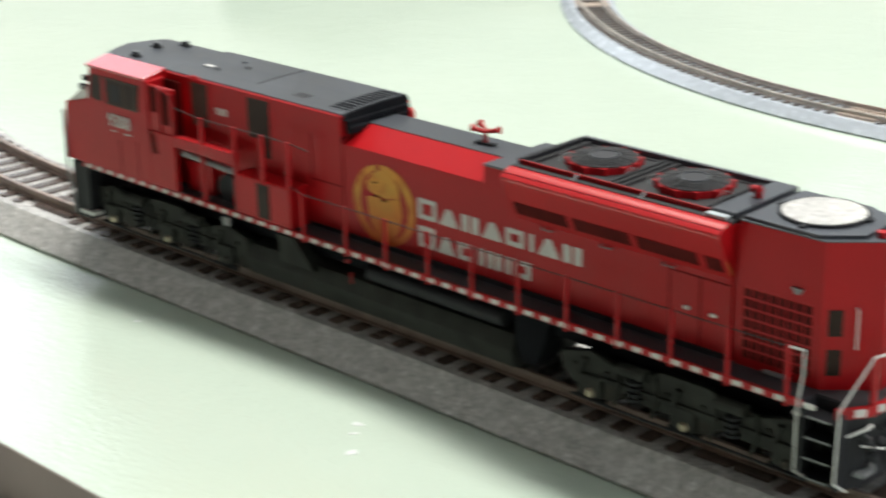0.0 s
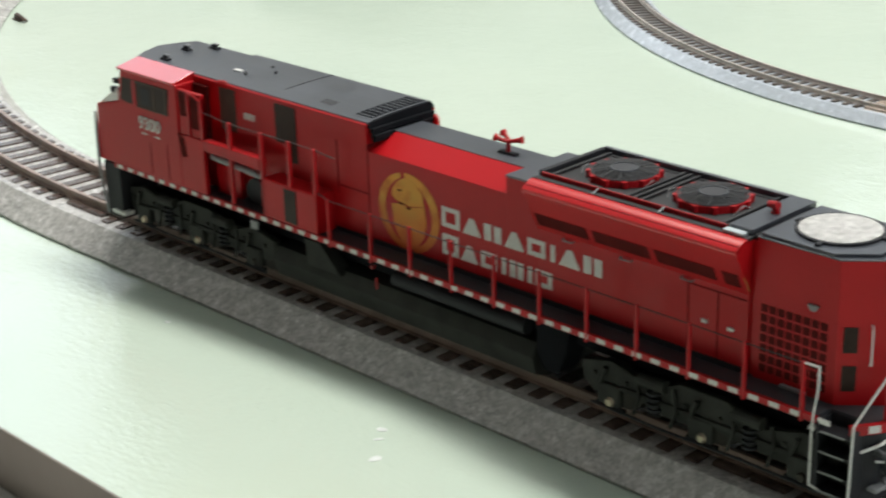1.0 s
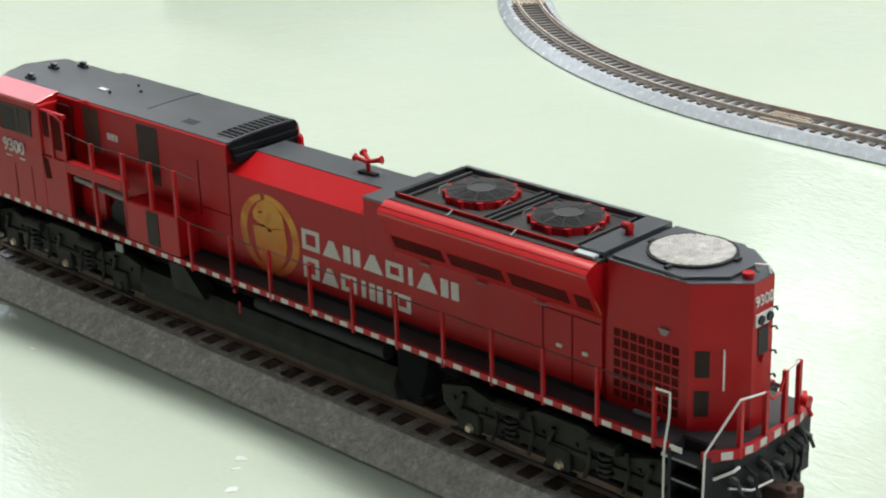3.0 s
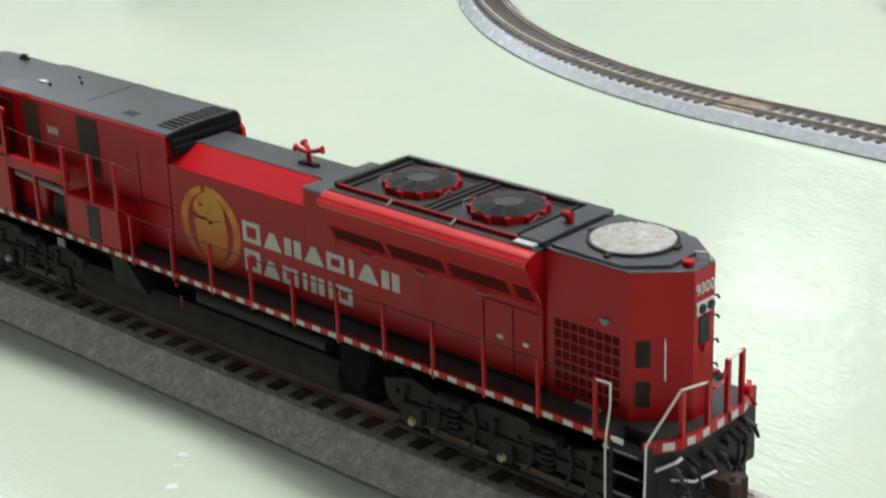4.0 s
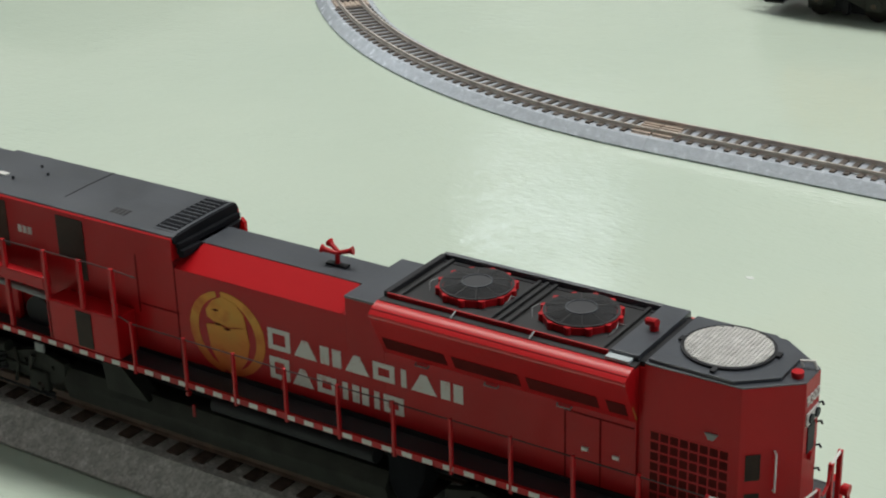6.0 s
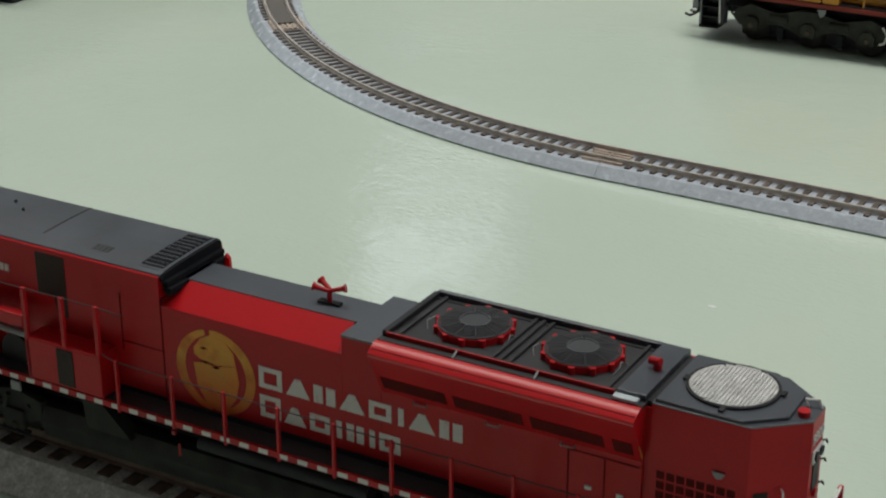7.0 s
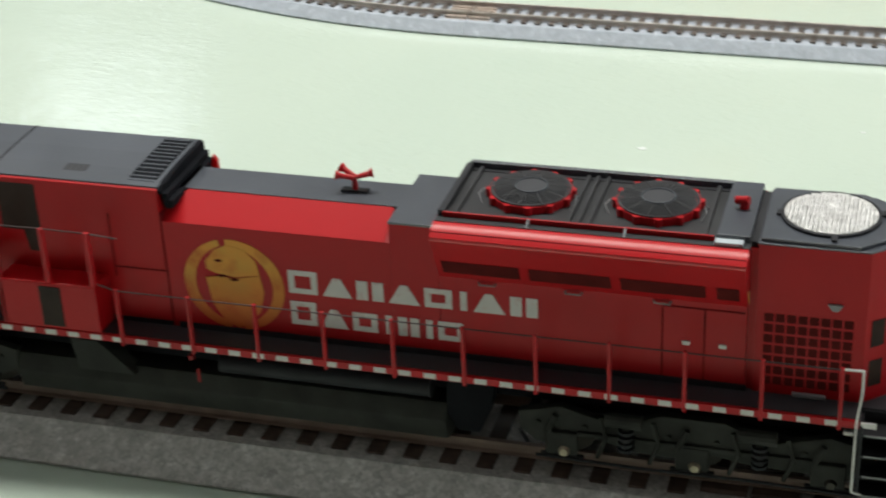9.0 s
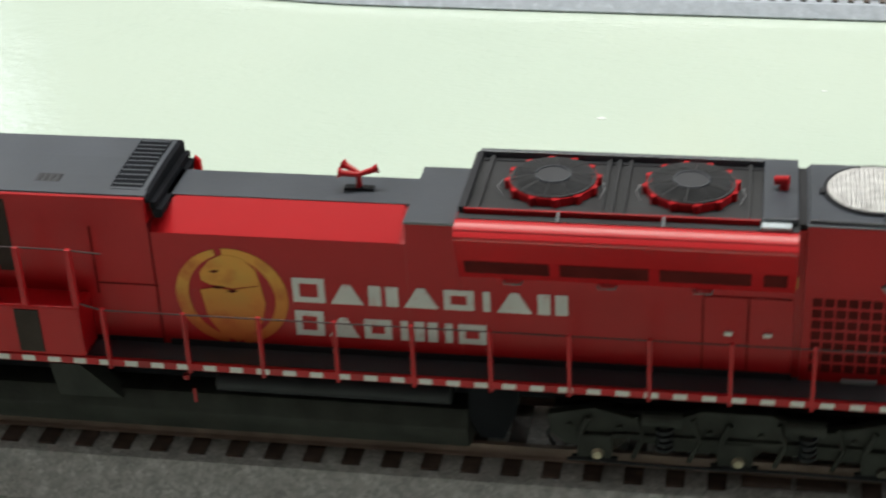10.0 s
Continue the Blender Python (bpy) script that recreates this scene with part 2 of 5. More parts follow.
    rp.color_ramp.elements[0].color, rp.color_ramp.elements[1].color = (0, 0, 0, 1), (0.4, 0.4, 0.4, 1)
    l.new(st.outputs["Fac"], rp.inputs[0])
    mix = n.new("ShaderNodeMix")
    mix.data_type = "RGBA"
    mix.inputs["B"].default_value = (0.60, 0.64, 0.50, 1)
    old = bs.inputs["Base Color"].links[0].from_socket
    l.new(rp.outputs[0], mix.inputs["Factor"])
    l.new(old, mix.inputs["A"])
    l.new(mix.outputs["Result"], bs.inputs["Base Color"])
    return m


TABLE = table_paint()

# ---- mesh helpers: sizes in millimetres ----
BASE = {}


def thing(name, x, y, z, label, category, group="", kind=""):
    o = new(name)
    o.location = (x / 1000, y / 1000, z / 1000)
    BASE[o] = Vector((x, y, z))
    return tagged(o, label, category, group, kind)


def mesh_of(name, bm, mat, base):
    for v in bm.verts:
        v.co = (v.co - base) / 1000
    bmesh.ops.recalc_face_normals(bm, faces=bm.faces)
    me = bpy.data.meshes.new(name)
    bm.to_mesh(me)
    bm.free()
    me.materials.append(mat)
    return me


def part(name, bm, mat, parent, label="", smooth=False):
    base = BASE[parent]
    me = mesh_of(name, bm, mat, base)
    if smooth:
        for p in me.polygons:
            p.use_smooth = True
        me.set_sharp_from_angle(angle=radians(35))
    o = new(name, me)
    o.parent = parent
    BASE[o] = base
    return tagged(o, label) if label else o


def solid(name, bm, mat, label, category, base=(0, 0, 0), kind="", group=""):
    base = Vector(base)
    o = new(name, mesh_of(name, bm, mat, base))
    o.location = base / 1000
    BASE[o] = base
    return tagged(o, label, category, group, kind)


def box(bm, x0, x1, y0, y1, z0, z1, bev=0.0):
    r = bmesh.ops.create_cube(bm, size=1.0)
    for v in r["verts"]:
        v.co = Vector(((x0 + x1) / 2 + v.co.x * (x1 - x0), (y0 + y1) / 2 + v.co.y * (y1 - y0), (z0 + z1) / 2 + v.co.z * (z1 - z0)))
    if bev:
        es = list({e for v in r["verts"] for e in v.link_edges})
        bmesh.ops.bevel(bm, geom=es, offset=bev, segments=2, affect="EDGES", profile=0.6)
    return bm


def prism(bm, pts, axis, a, b, bev=0.0):
    """A polygon drawn in the plane across the axis, drawn out from a to b."""
    def at(p, w):
        return {"x": (w, p[0], p[1]), "y": (p[0], w, p[1]), "z": (p[0], p[1], w)}[axis]
    lo = [bm.verts.new(at(p, a)) for p in pts]
    hi = [bm.verts.new(at(p, b)) for p in pts]
    fs = [bm.faces.new(lo), bm.faces.new(hi[::-1])]
    for i in range(len(pts)):
        j = (i + 1) % len(pts)
        fs.append(bm.faces.new((lo[i], hi[i], hi[j], lo[j])))
    if bev:
        bmesh.ops.recalc_face_normals(bm, faces=fs)
        es = list({e for f in fs for e in f.edges})
        bmesh.ops.bevel(bm, geom=es, offset=bev, segments=2, affect="EDGES", profile=0.6)
    return bm


def rod(bm, p, q, r, n=8, r2=None):
    p, q = Vector(p), Vector(q)
    res = bmesh.ops.create_cone(bm, cap_ends=True, segments=n, radius1=r, radius2=r if r2 is None else r2, depth=(q - p).length)
    m = Matrix.Translation((p + q) / 2) @ (q - p).to_track_quat("Z", "Y").to_matrix().to_4x4()
    bmesh.ops.transform(bm, matrix=m, verts=res["verts"])
    return bm


def tube(bm, pts, r, n=8):
    for p, q in zip(pts, pts[1:]):
        rod(bm, p, q, r, n)
    for p in pts[1:-1]:
        s = bmesh.ops.create_icosphere(bm, subdivisions=1, radius=r * 1.02)
        bmesh.ops.translate(bm, vec=Vector(p), verts=s["verts"])
    return bm


def ring(bm, c, r0, r1, z0, z1, n=40):
    x, y = c
    loops = []
    for r, z in ((r0, z0), (r1, z0), (r1, z1), (r0, z1)):
        loops.append([bm.verts.new((x + r * math.cos(2 * math.pi * i / n), y + r * math.sin(2 * math.pi * i / n), z)) for i in range(n)])
    for k in range(4):
        a, b = loops[k], loops[(k + 1) % 4]
        for i in range(n):
            j = (i + 1) % n
            bm.faces.new((a[i], a[j], b[j], b[i]))
    return bm


def B():
    return bmesh.new()


# ---- the room ----
X0, X1, Y0, Y1, ZF, ZC = -2250, 2600, -2600, 3000, -760, 1920


def pierced(x0, x1, y0, y1, z0, z1, a0, a1, c0, c1, along):
    """A wall with one window opening from a0 to a1 along it and c0 to c1 in height."""
    bm = B()
    for u0, u1, w0, w1 in ((None, a0, z0, z1), (a1, None, z0, z1), (a0, a1, z0, c0), (a0, a1, c1, z1)):
        if along == "y":
            box(bm, x0, x1, y0 if u0 is None else u0, y1 if u1 is None else u1, w0, w1)
        else:
            box(bm, x0 if u0 is None else u0, x1 if u1 is None else u1, y0, y1, w0, w1)
    return bm


solid("floor", box(B(), X0, X1, Y0, Y1, ZF - 30, ZF), FLOOR, "pale smooth floor under the table", "floor", (0, 0, ZF), "structure")
solid("ceiling", box(B(), X0, X1, Y0, Y1, ZC, ZC + 40), CEIL, "plain white painted ceiling", "ceiling", (0, 0, ZC), "structure")
solid("wall_east", pierced(X1, X1 + 100, Y0, Y1, ZF, ZC, -300, 900, 300, 1500, "y"), WALL, "plain pale painted wall", "wall", (X1, 0, ZF), "structure")
solid("wall_south", box(B(), X0, X1, Y0 - 100, Y0, ZF, ZC), DARK_WALL, "plain unseen wall, darkened to cut bounced light", "wall", (0, Y0, ZF), "structure")
solid("wall_north", pierced(X0, X1, Y1, Y1 + 100, ZF, ZC, -1990, -1490, 1290, 1720, "x"), WALL, "plain pale painted wall", "wall", (0, Y1, ZF), "structure")
solid("wall_west", pierced(X0 - 100, X0, Y0, Y1, ZF, ZC, 220, 1260, 700, 1740, "y"), WALL, "plain pale painted wall", "wall", (X0, 0, ZF), "structure")
# the third window is unseen, added with its opening for the east fill light
for nm, o, bars in (("window_1", (X0 - 60, 740, 700), ((X0 - 70, X0 - 40, 220, 1260, 700, 730), (X0 - 70, X0 - 40, 220, 1260, 1710, 1740), (X0 - 70, X0 - 40, 220, 250, 730, 1710), (X0 - 70, X0 - 40, 1230, 1260, 730, 1710))),
                    ("window_2", (-1740, Y1 + 60, 1290), ((-1990, -1490, Y1 + 40, Y1 + 70, 1290, 1320), (-1990, -1490, Y1 + 40, Y1 + 70, 1690, 1720), (-1990, -1960, Y1 + 40, Y1 + 70, 1320, 1690), (-1520, -1490, Y1 + 40, Y1 + 70, 1320, 1690))),
                    ("added_window", (X1 + 60, 300, 300), ((X1 + 40, X1 + 70, -300, 900, 300, 330), (X1 + 40, X1 + 70, -300, 900, 1470, 1500), (X1 + 40, X1 + 70, -300, -270, 330, 1470), (X1 + 40, X1 + 70, 870, 900, 330, 1470)))):
    w = thing(nm, *o, "plain white framed window", "window", kind="structure")
    for b in bars:
        part("window_frame", box(B(), *b, 2), CEIL, w)
lamp = thing("ceiling_light", -200, 620, ZC, "long white fluorescent ceiling light", "lamp")
part("housing", box(B(), -1320, 920, 445, 795, 1880, ZC, 3), CEIL, lamp)
part("diffuser", box(B(), -1305, 905, 458, 782, 1866, 1880, 3), CEIL, lamp, "white lamp diffuser")

# ---- the table ----
TX0, TX1, TY0, TY1 = -900, 900, -99.4, 1000
tbl = thing("layout_board", 0, 400, -17, "pale green painted layout board with brown edge", "train board")
part("tabletop", box(B(), TX0, TX1, TY0, TY1, -16.5, 0), TABLE, tbl, "glossy pale green painted tabletop")
for nm, x0, x1, y0, y1 in (("front", TX0 - 0.6, TX1 + 0.6, TY0 - 0.6, TY0), ("back", TX0 - 0.6, TX1 + 0.6, TY1, TY1 + 0.6), ("side", TX0 - 0.6, TX0, TY0, TY1), ("side", TX1, TX1 + 0.6, TY0, TY1)):
    part("edge_band", box(B(), x0, x1, y0, y1, -17, 0.05, 0.1), EDGE, tbl, "grey-brown edge band")
bench = thing("folding_table", 0, 400, ZF, "white laminate folding table under the layout board", "table")
part("tabletop", box(B(), -1100, 1100, -270, 1120, -52, -17.4, 4), BENCH, bench)
for x in (-1000, 1000):
    for y in (-140, 1040):
        part("leg", rod(B(), (x, y, ZF), (x, y, -52), 16, 16), GREY, bench)
    part("leg_brace", rod(B(), (x, -140, -300), (x, 1040, -300), 9, 12), GREY, bench)

# ---- tracks ----


def lay(centre, heading, u, v):
    """A plan point v millimetres to the left of the line at its length u."""
    x, y = centre(u)
    h = heading(u)
    return x - v * math.sin(h), y + v * math.cos(h)


def sweep(bm, centre, heading, length, profile, steps):
    rows = []
    for i in range(steps + 1):
        u = length * i / steps
        rows.append([bm.verts.new((*lay(centre, heading, u, v), z)) for v, z in profile])
    for a, b in zip(rows, rows[1:]):
        for k in range(len(profile)):
            m = (k + 1) % len(profile)
            bm.faces.new((a[k], a[m], b[m], b[k]))
    bm.faces.new(rows[0])
    bm.faces.new(rows[-1][::-1])
    return bm


def sleeper_mesh(name, length, width, z0, z1, mat):
    bm = box(B(), -width / 2, width / 2, -length / 2, length / 2, z0, z1)
    return mesh_of(name, bm, mat, Vector((0, 0, 0)))


HO = dict(bed=[(-22.8, 0), (-23.5, 0.5), (-23.5, 1.0), (-16.5, 7.0), (16.5, 7.0), (23.5, 1.0), (23.5, 0.5), (22.8, 0)], gauge=16.5, foot=2.2, head=1.1, z0=7.7, z1=10.3, tie=28.5, tw=3.5, tz=(6.4, 7.5), pitch=7.54)
NN = dict(bed=[(-11.9, 0), (-12.5, 0.45), (-12.5, 0.8), (-9.2, 4.0), (9.2, 4.0), (12.5, 0.8), (12.5, 0.45), (11.9, 0)], gauge=9.0, foot=1.1, head=0.65, z0=4.5, z1=6.2, tie=15.5, tw=1.8, tz=(3.6, 4.6), pitch=4.65)


def track(k, tie_mesh, bed_mat, start, heading0, length, turn, label, group, infill=False):
    """One snap-together section: a straight, or an arc of the radius length / turn, turning to the right for a positive turn."""
    x0, y0 = start
    if turn:
        r = length / turn

        def centre(u):
            a = heading0 - u / r
            return x0 + r * (math.sin(heading0) - math.sin(a)), y0 - r * (math.cos(heading0) - math.cos(a))

        def heading(u):
            return heading0 - u / r
        steps = 24
    else:
        def centre(u):
            return x0 + u * math.cos(heading0), y0 + u * math.sin(heading0)

        def heading(u):
            return heading0
        steps = 2
    cx, cy = centre(length / 2)
    sec = thing("track_section", cx, cy, 0, label, "model track", group)

    def inset(v):
        return lambda u: centre(0.05 + u * (length - 0.1) / length)
    part("roadbed", sweep(B(), inset(0), heading, length, k["bed"], steps), bed_mat, sec)
    for s in (-1, 1):
        g = s * (k["gauge"] / 2 + k["head"] / 2)
        f, h = k["foot"] / 2, k["head"] / 2
        z0, z1 = k["z0"], k["z1"]
        prof = [(g - f, z0), (g + f, z0), (g + f, z0 + 0.3), (g + h * 0.6, z0 + 0.5), (g + h * 0.6, z1 - 0.8), (g + h, z1 - 0.6), (g + h, z1), (g - h, z1), (g - h, z1 - 0.6), (g - h * 0.6, z1 - 0.8), (g - h * 0.6, z0 + 0.5), (g - f, z0 + 0.3)]
        part("rail", sweep(B(), inset(0), heading, length, prof, steps), RAIL_N if k is NN else RAIL, sec, "brown rail")
    n = int((length - (3.9 if k is NN else 3.4) * k["pitch"]) / k["pitch"])
    for i in range(n + 1):
        u = length / 2 + (i - n / 2) * k["pitch"]
        o = new("sleeper", tie_mesh)
        o.parent = sec
        px, py = centre(u)
        o.location = ((px - cx) / 1000, (py - cy) / 1000, 0)
        o.rotation_euler = (0, 0, heading(u))
    for u, s in ((0.0, 1), (length, -1)):
        g, w, za, zb = k["pitch"] * (1.55 if k is NN else 1.2), k["tie"] / 14, k["tz"][0] - 0.5, k["tz"][1] + 0.3
        comb = [(7.0 * w, za), (-7.0 * w, za)]
        for q in range(7):
            v = (2 * q - 6.5) * w
            comb += [(v - 0.5 * w, zb - 0.5), (v - 0.5 * w, zb), (v + 0.5 * w, zb), (v + 0.5 * w, zb - 0.5)]
        at = (lambda q, u=u, s=s: centre(u + s * (0.35 + q)))
        part("joiner", sweep(B(), at, lambda q, u=u: heading(u), g, comb, 1), JOINER if k is NN else SLEEPER, sec, "ribbed end plate of the section")
    if infill:
        h = k["gauge"] / 2 - 0.6
        part("infill", sweep(B(), inset(0), heading, length, [(-h, k["tz"][0]), (h, k["tz"][0]), (h, k["z1"] - 0.9), (-h, k["z1"] - 0.9)], steps), INFILL, sec, "smooth grey-brown infill between the rails")
    ex, ey = centre(length)
    return (ex, ey), heading(length)


TIE_HO = sleeper_mesh("sleeper", HO["tie"], HO["tw"], *HO["tz"], SLEEPER)
TIE_N = sleeper_mesh("sleeper", NN["tie"], NN["tw"], *NN["tz"], SLEEPER_N)
GH, GN = "large-scale loop track", "small-scale loop track"
LH = "straight grey-ballasted model track section with brown rails"
LC = "curved grey-ballasted model track section with brown rails"
for i in range(3):
    track(HO, TIE_HO, BALLAST, (545.7 - 246 * i, 0), math.pi, 246, 0, LH, GH)
p, h = (545.7 - 738.0, 0.0), math.pi
for i in range(5):
    p, h = track(HO, TIE_HO, BALLAST, p, h, 430 * radians(22.5), radians(22.5), LC, GH)
YN, XN = 241.8, -69.75
TURN = math.pi - 0.0208
for i in range(2):
    track(NN, TIE_N, BALLAST_N, (XN - (496 - 248 * i) * math.cos(TURN), YN - (496 - 248 * i) * math.sin(TURN)), TURN, 248, 0, "straight blue-grey ballasted small track section", GN)
p, h = (XN, YN), TURN
for i in range(4):
    p, h = track(NN, TIE_N, BALLAST_N, p, h, 282 * radians(43), radians(43), "curved blue-grey ballasted small track section", GN, infill=i > 0)

clip = thing("wire_clip", -448, 121, 0, "small dark brown wire clip beside the track", "clip")
bm = tube(B(), [(-453, 123, 0.7), (-449, 121.5, 2.6), (-444, 120.5, 2.2), (-441, 121, 0.7)], 0.9, 8)
part("wire", bm, RUST, clip)
part("foot", box(B(), -451, -445, 119.8, 123.4, 0, 0.9, 0.3), RUST, clip)

# small white paint flecks on the tabletop
for x, y, r, k, turn in ((-29.5, -39.6, 1.5, 0.7, 0.3), (-20, -50.3, 1.8, 0.7, 1.2), (-117.7, -36.3, 0.9, 0.8, 0), (-26.5, -43.5, 1.3, 0.4, 0.9), (3, 154, 1.4, 0.7, 0), (62, 176, 1.0, 0.7, 0)):
    bm = B()
    c, d = math.cos(turn), math.sin(turn)
    pts = []
    for a in [i * math.pi / 6 for i in range(12)]:
        u, v = r * random.uniform(0.6, 1.15) * math.cos(a), k * r * random.uniform(0.6, 1.15) * math.sin(a)
        pts.append((x + c * u - d * v, y + d * u + c * v))
    prism(bm, pts, "z", 0.01, 0.1)
    part("paint_fleck", bm, FLECK, tbl, "small dried white paint fleck")

# ---- the red locomotive ----
LOCO = thing("model_locomotive", -42, 0, 10.3, "glossy red model diesel locomotive with dark grey roof", "model train")
SILL_Y, SIDE = 18.0, 11.7

# frame, walkway and striped sills
deck = part("walkway", prism(B(), [(-168, -9), (-163, -17.2), (72.9, -17.2), (72.9, -13.2), (80.6, -13.2), (80.6, -17.2), (83.6, -12.4), (84.6, -8), (84.6, 8), (83.6, 12.4), (80.6, 17.2), (80.6, 13.2), (72.9, 13.2), (72.9, 17.2), (-163, 17.2), (-168, 9)], "z", 28.3, 30.4), DECK, LOCO, "black walkway deck")
bm = box(B(), -150, 76, -10, 10, 22, 28.3)
part("frame", bm, MATT, LOCO)


def sill(y0, y1, x0=-164.0, x1=72.9):
    return box(B(), x0, x1, y0, y1, 28.8, 30.3, 0.12)


near = part("sill", sill(-18, -17.2), RED_PLASTIC, LOCO, "red side sill with white dashes")
far = part("sill", sill(17.2, 18), RED_PLASTIC, LOCO, "red side sill with white dashes")
DASH = mesh_of("dash", box(B(), -1.2, 1.2, -0.06, 0.06, -0.56, 0.56), WHITE, Vector((0, 0, 0)))
for i in range(47):
    for ob, y in ((near, -18.05), (far, 18.05)):
        o = new("dash", DASH)
        o.parent = ob
        o.location = (Vector((-161.0 + 4.98 * i, y, 29.55)) - BASE[ob]) / 1000
END = [(80.6, -17.6), (84.0, -12.6), (85.2, -8), (85.2, 8), (84.0, 12.6), (80.6, 17.6)]
rear_sill = part("end_sill", prism(B(), END + [(x - 0.8, y * 0.97) for x, y in END[::-1]], "z", 28.4, 30.5), RED_PLASTIC, LOCO, "red end sill with white dashes")


def end_x(y):
    a = abs(y)
    return 85.2 if a < 8 else 85.2 - (a - 8) * 1.2 / 4.6 if a < 12.6 else 84.0 - (a - 12.6) * 0.68


for y0, y1 in ((-14.6, -12.7), (-9.8, -8.0), (-5.6, -3.4), (-0.9, 1.3), (3.8, 6.0), (8.0, 9.8), (12.7, 14.6)):
    bm = prism(B(), [(end_x(y0) + 0.1, y0), (end_x(y1) + 0.1, y1), (end_x(y1) - 0.3, y1), (end_x(y0) - 0.3, y0)], "z", 28.65, 30.25)
    part("dash", bm, WHITE, rear_sill)

# fuel tank and gear under the frame
tank = part("fuel_tank", prism(B(), [(-13.5, 12.5), (-9, 10.9), (9, 10.9), (13.5, 12.5), (14.6, 17), (13, 20.5), (-13, 20.5), (-14.6, 17)], "x", -98, -5, 0.4), TRUCK, LOCO, "dark grey fuel tank", True)
part("tank_strut", prism(B(), [(-84, 26.5), (-78, 26.5), (-70.5, 19.5), (-83, 19.5)], "y", -15, -11), TRUCK, LOCO)
part("air_reservoir", rod(B(), (-52, -12.5, 23.6), (-8, -12.5, 23.6), 2.2, 14), BLACK, LOCO, smooth=True)
part("air_reservoir", rod(B(), (-52, 12.5, 23.6), (-8, 12.5, 23.6), 2.2, 14), BLACK, LOCO, smooth=True)
part("equipment_box", prism(B(), [(-5, 27.5), (5, 27.5), (4, 21), (1.5, 14.5), (-3, 14.5), (-5, 18)], "y", -13.2, -6, 0.4), MATT, LOCO)
part("equipment_box", prism(B(), [(-5, 27.5), (5, 27.5), (4, 21), (1.5, 14.5), (-3, 14.5), (-5, 18)], "y", 6, 13.2, 0.4), MATT, LOCO)
bm = box(B(), -57.4, -56.4, -16.5, -15.5, 25.6, 26.6, 0.1)
box(bm, -56.0, -55.5, -16.2, -15.8, 20.5, 23.5)
part("fuel_filler", bm, RED_PLASTIC, LOCO, "small red fuel filler")
part("filler_plate", box(B(), -104, -101, -16.8, -16.2, 24.8, 27.2, 0.3), GREY, LOCO)


def bogie(cx):
    """A three-axle truck with side frames, springs, bearings, brake cylinders and wheels."""
    t = part("truck", box(B(), cx - 33, cx + 33, -8, 8, 13.5, 19), BLACK, LOCO, "black six-wheel truck")
    for s in (-1, 1):
        bm = B()
        prof = [(-33, 17.5), (-30, 15), (-27, 15), (-24.5, 18.5), (-14, 16), (-11, 15), (-2, 15), (1, 17), (10, 15.5), (22, 15), (25, 18), (29, 15), (33, 17), (33.5, 21.5), (25, 23.5), (14, 20.5), (6, 24), (-6, 24), (-14, 20.5), (-25, 23.5), (-33.5, 21.5)]
        prism(bm, [(cx + x, z) for x, z in prof], "y", s * 12.2, s * 14.2, 0.25)
        part("side_frame", bm, TRUCK, t)
        for a in (-25, 0, 25):
            bm = box(B(), cx + a - 3.2, cx + a + 3.2, min(s * 13.4, s * 15.2), max(s * 13.4, s * 15.2), 13.2, 18.2, 0.5)
            part("axle_box", bm, TRUCK, t)
            part("bearing_cap", rod(B(), (cx + a + 0.6, s * 15, 14.2), (cx + a + 0.6, s * 15.9, 14.2), 1.3, 12, 0.8), BEARING if a <= 0 else WHEEL, t, "worn metal bearing cap")
        for a in (-12.5, 12.5):
            bm = B()
            for q in range(4):
                ring(bm, (cx + a, s * 14.8), 0.9, 1.6, 16 + q * 1.3, 16.6 + q * 1.3, 12)
            part("spring", bm, BLACK, t)
            part("brake_cylinder", rod(B(), (cx + a - 4, s * 14.6, 22.3), (cx + a + 3, s * 14.6, 22.3), 1.5, 12), TRUCK, t)
        for a in (-29.5, -20.5, -4.5, 4.5, 20.5, 29.5):
            part("bolt", rod(B(), (cx + a, s * 14.1, 19.6), (cx + a, s * 14.8, 19.6), 0.55, 8), TRUCK, t)
        for a in (-17.5, -7.5, 7.5, 17.5):
            bm = tube(B(), [(cx + a, s * 14.6, 22.4), (cx + a + 1.2, s * 15.2, 18.2), (cx + a - 0.6, s * 14.8, 13.4)], 0.45, 6)
            part("brake_lever", bm, TRUCK, t)
        for a in (-25, 0, 25):
            part("pedestal_tie", box(B(), cx + a - 4.2, cx + a + 4.2, *sorted((s * 13.8, s * 14.7)), 12.2, 13.0, 0.2), BLACK, t)
            part("damper", rod(B(), (cx + a - 2.6, s * 15.0, 18.0), (cx + a - 1.0, s * 15.0, 22.0), 0.6, 8), TRUCK, t)
        part("equalizer", box(B(), cx - 22, cx + 22, *sorted((s * 14.0, s * 14.9)), 17.6, 18.6, 0.25), TRUCK, t)
        part("brake_rod", tube(B(), [(cx - 30, s * 15, 12.6), (cx - 10, s * 15, 12.2), (cx + 10, s * 15, 12.6), (cx + 30, s * 15, 12.2)], 0.35, 6), BLACK, t)
        part("sand_pipe", tube(B(), [(cx - 30, s * 13, 22), (cx - 34, s * 11, 15), (cx - 33, s * 9.5, 11.5)], 0.4, 6), BLACK, t)
        part("sand_pipe", tube(B(), [(cx + 30, s * 13, 22), (cx + 34, s * 11, 15), (cx + 33, s * 9.5, 11.5)], 0.4, 6), BLACK, t)
    for a in (-25, 0, 25):
        bm = B()
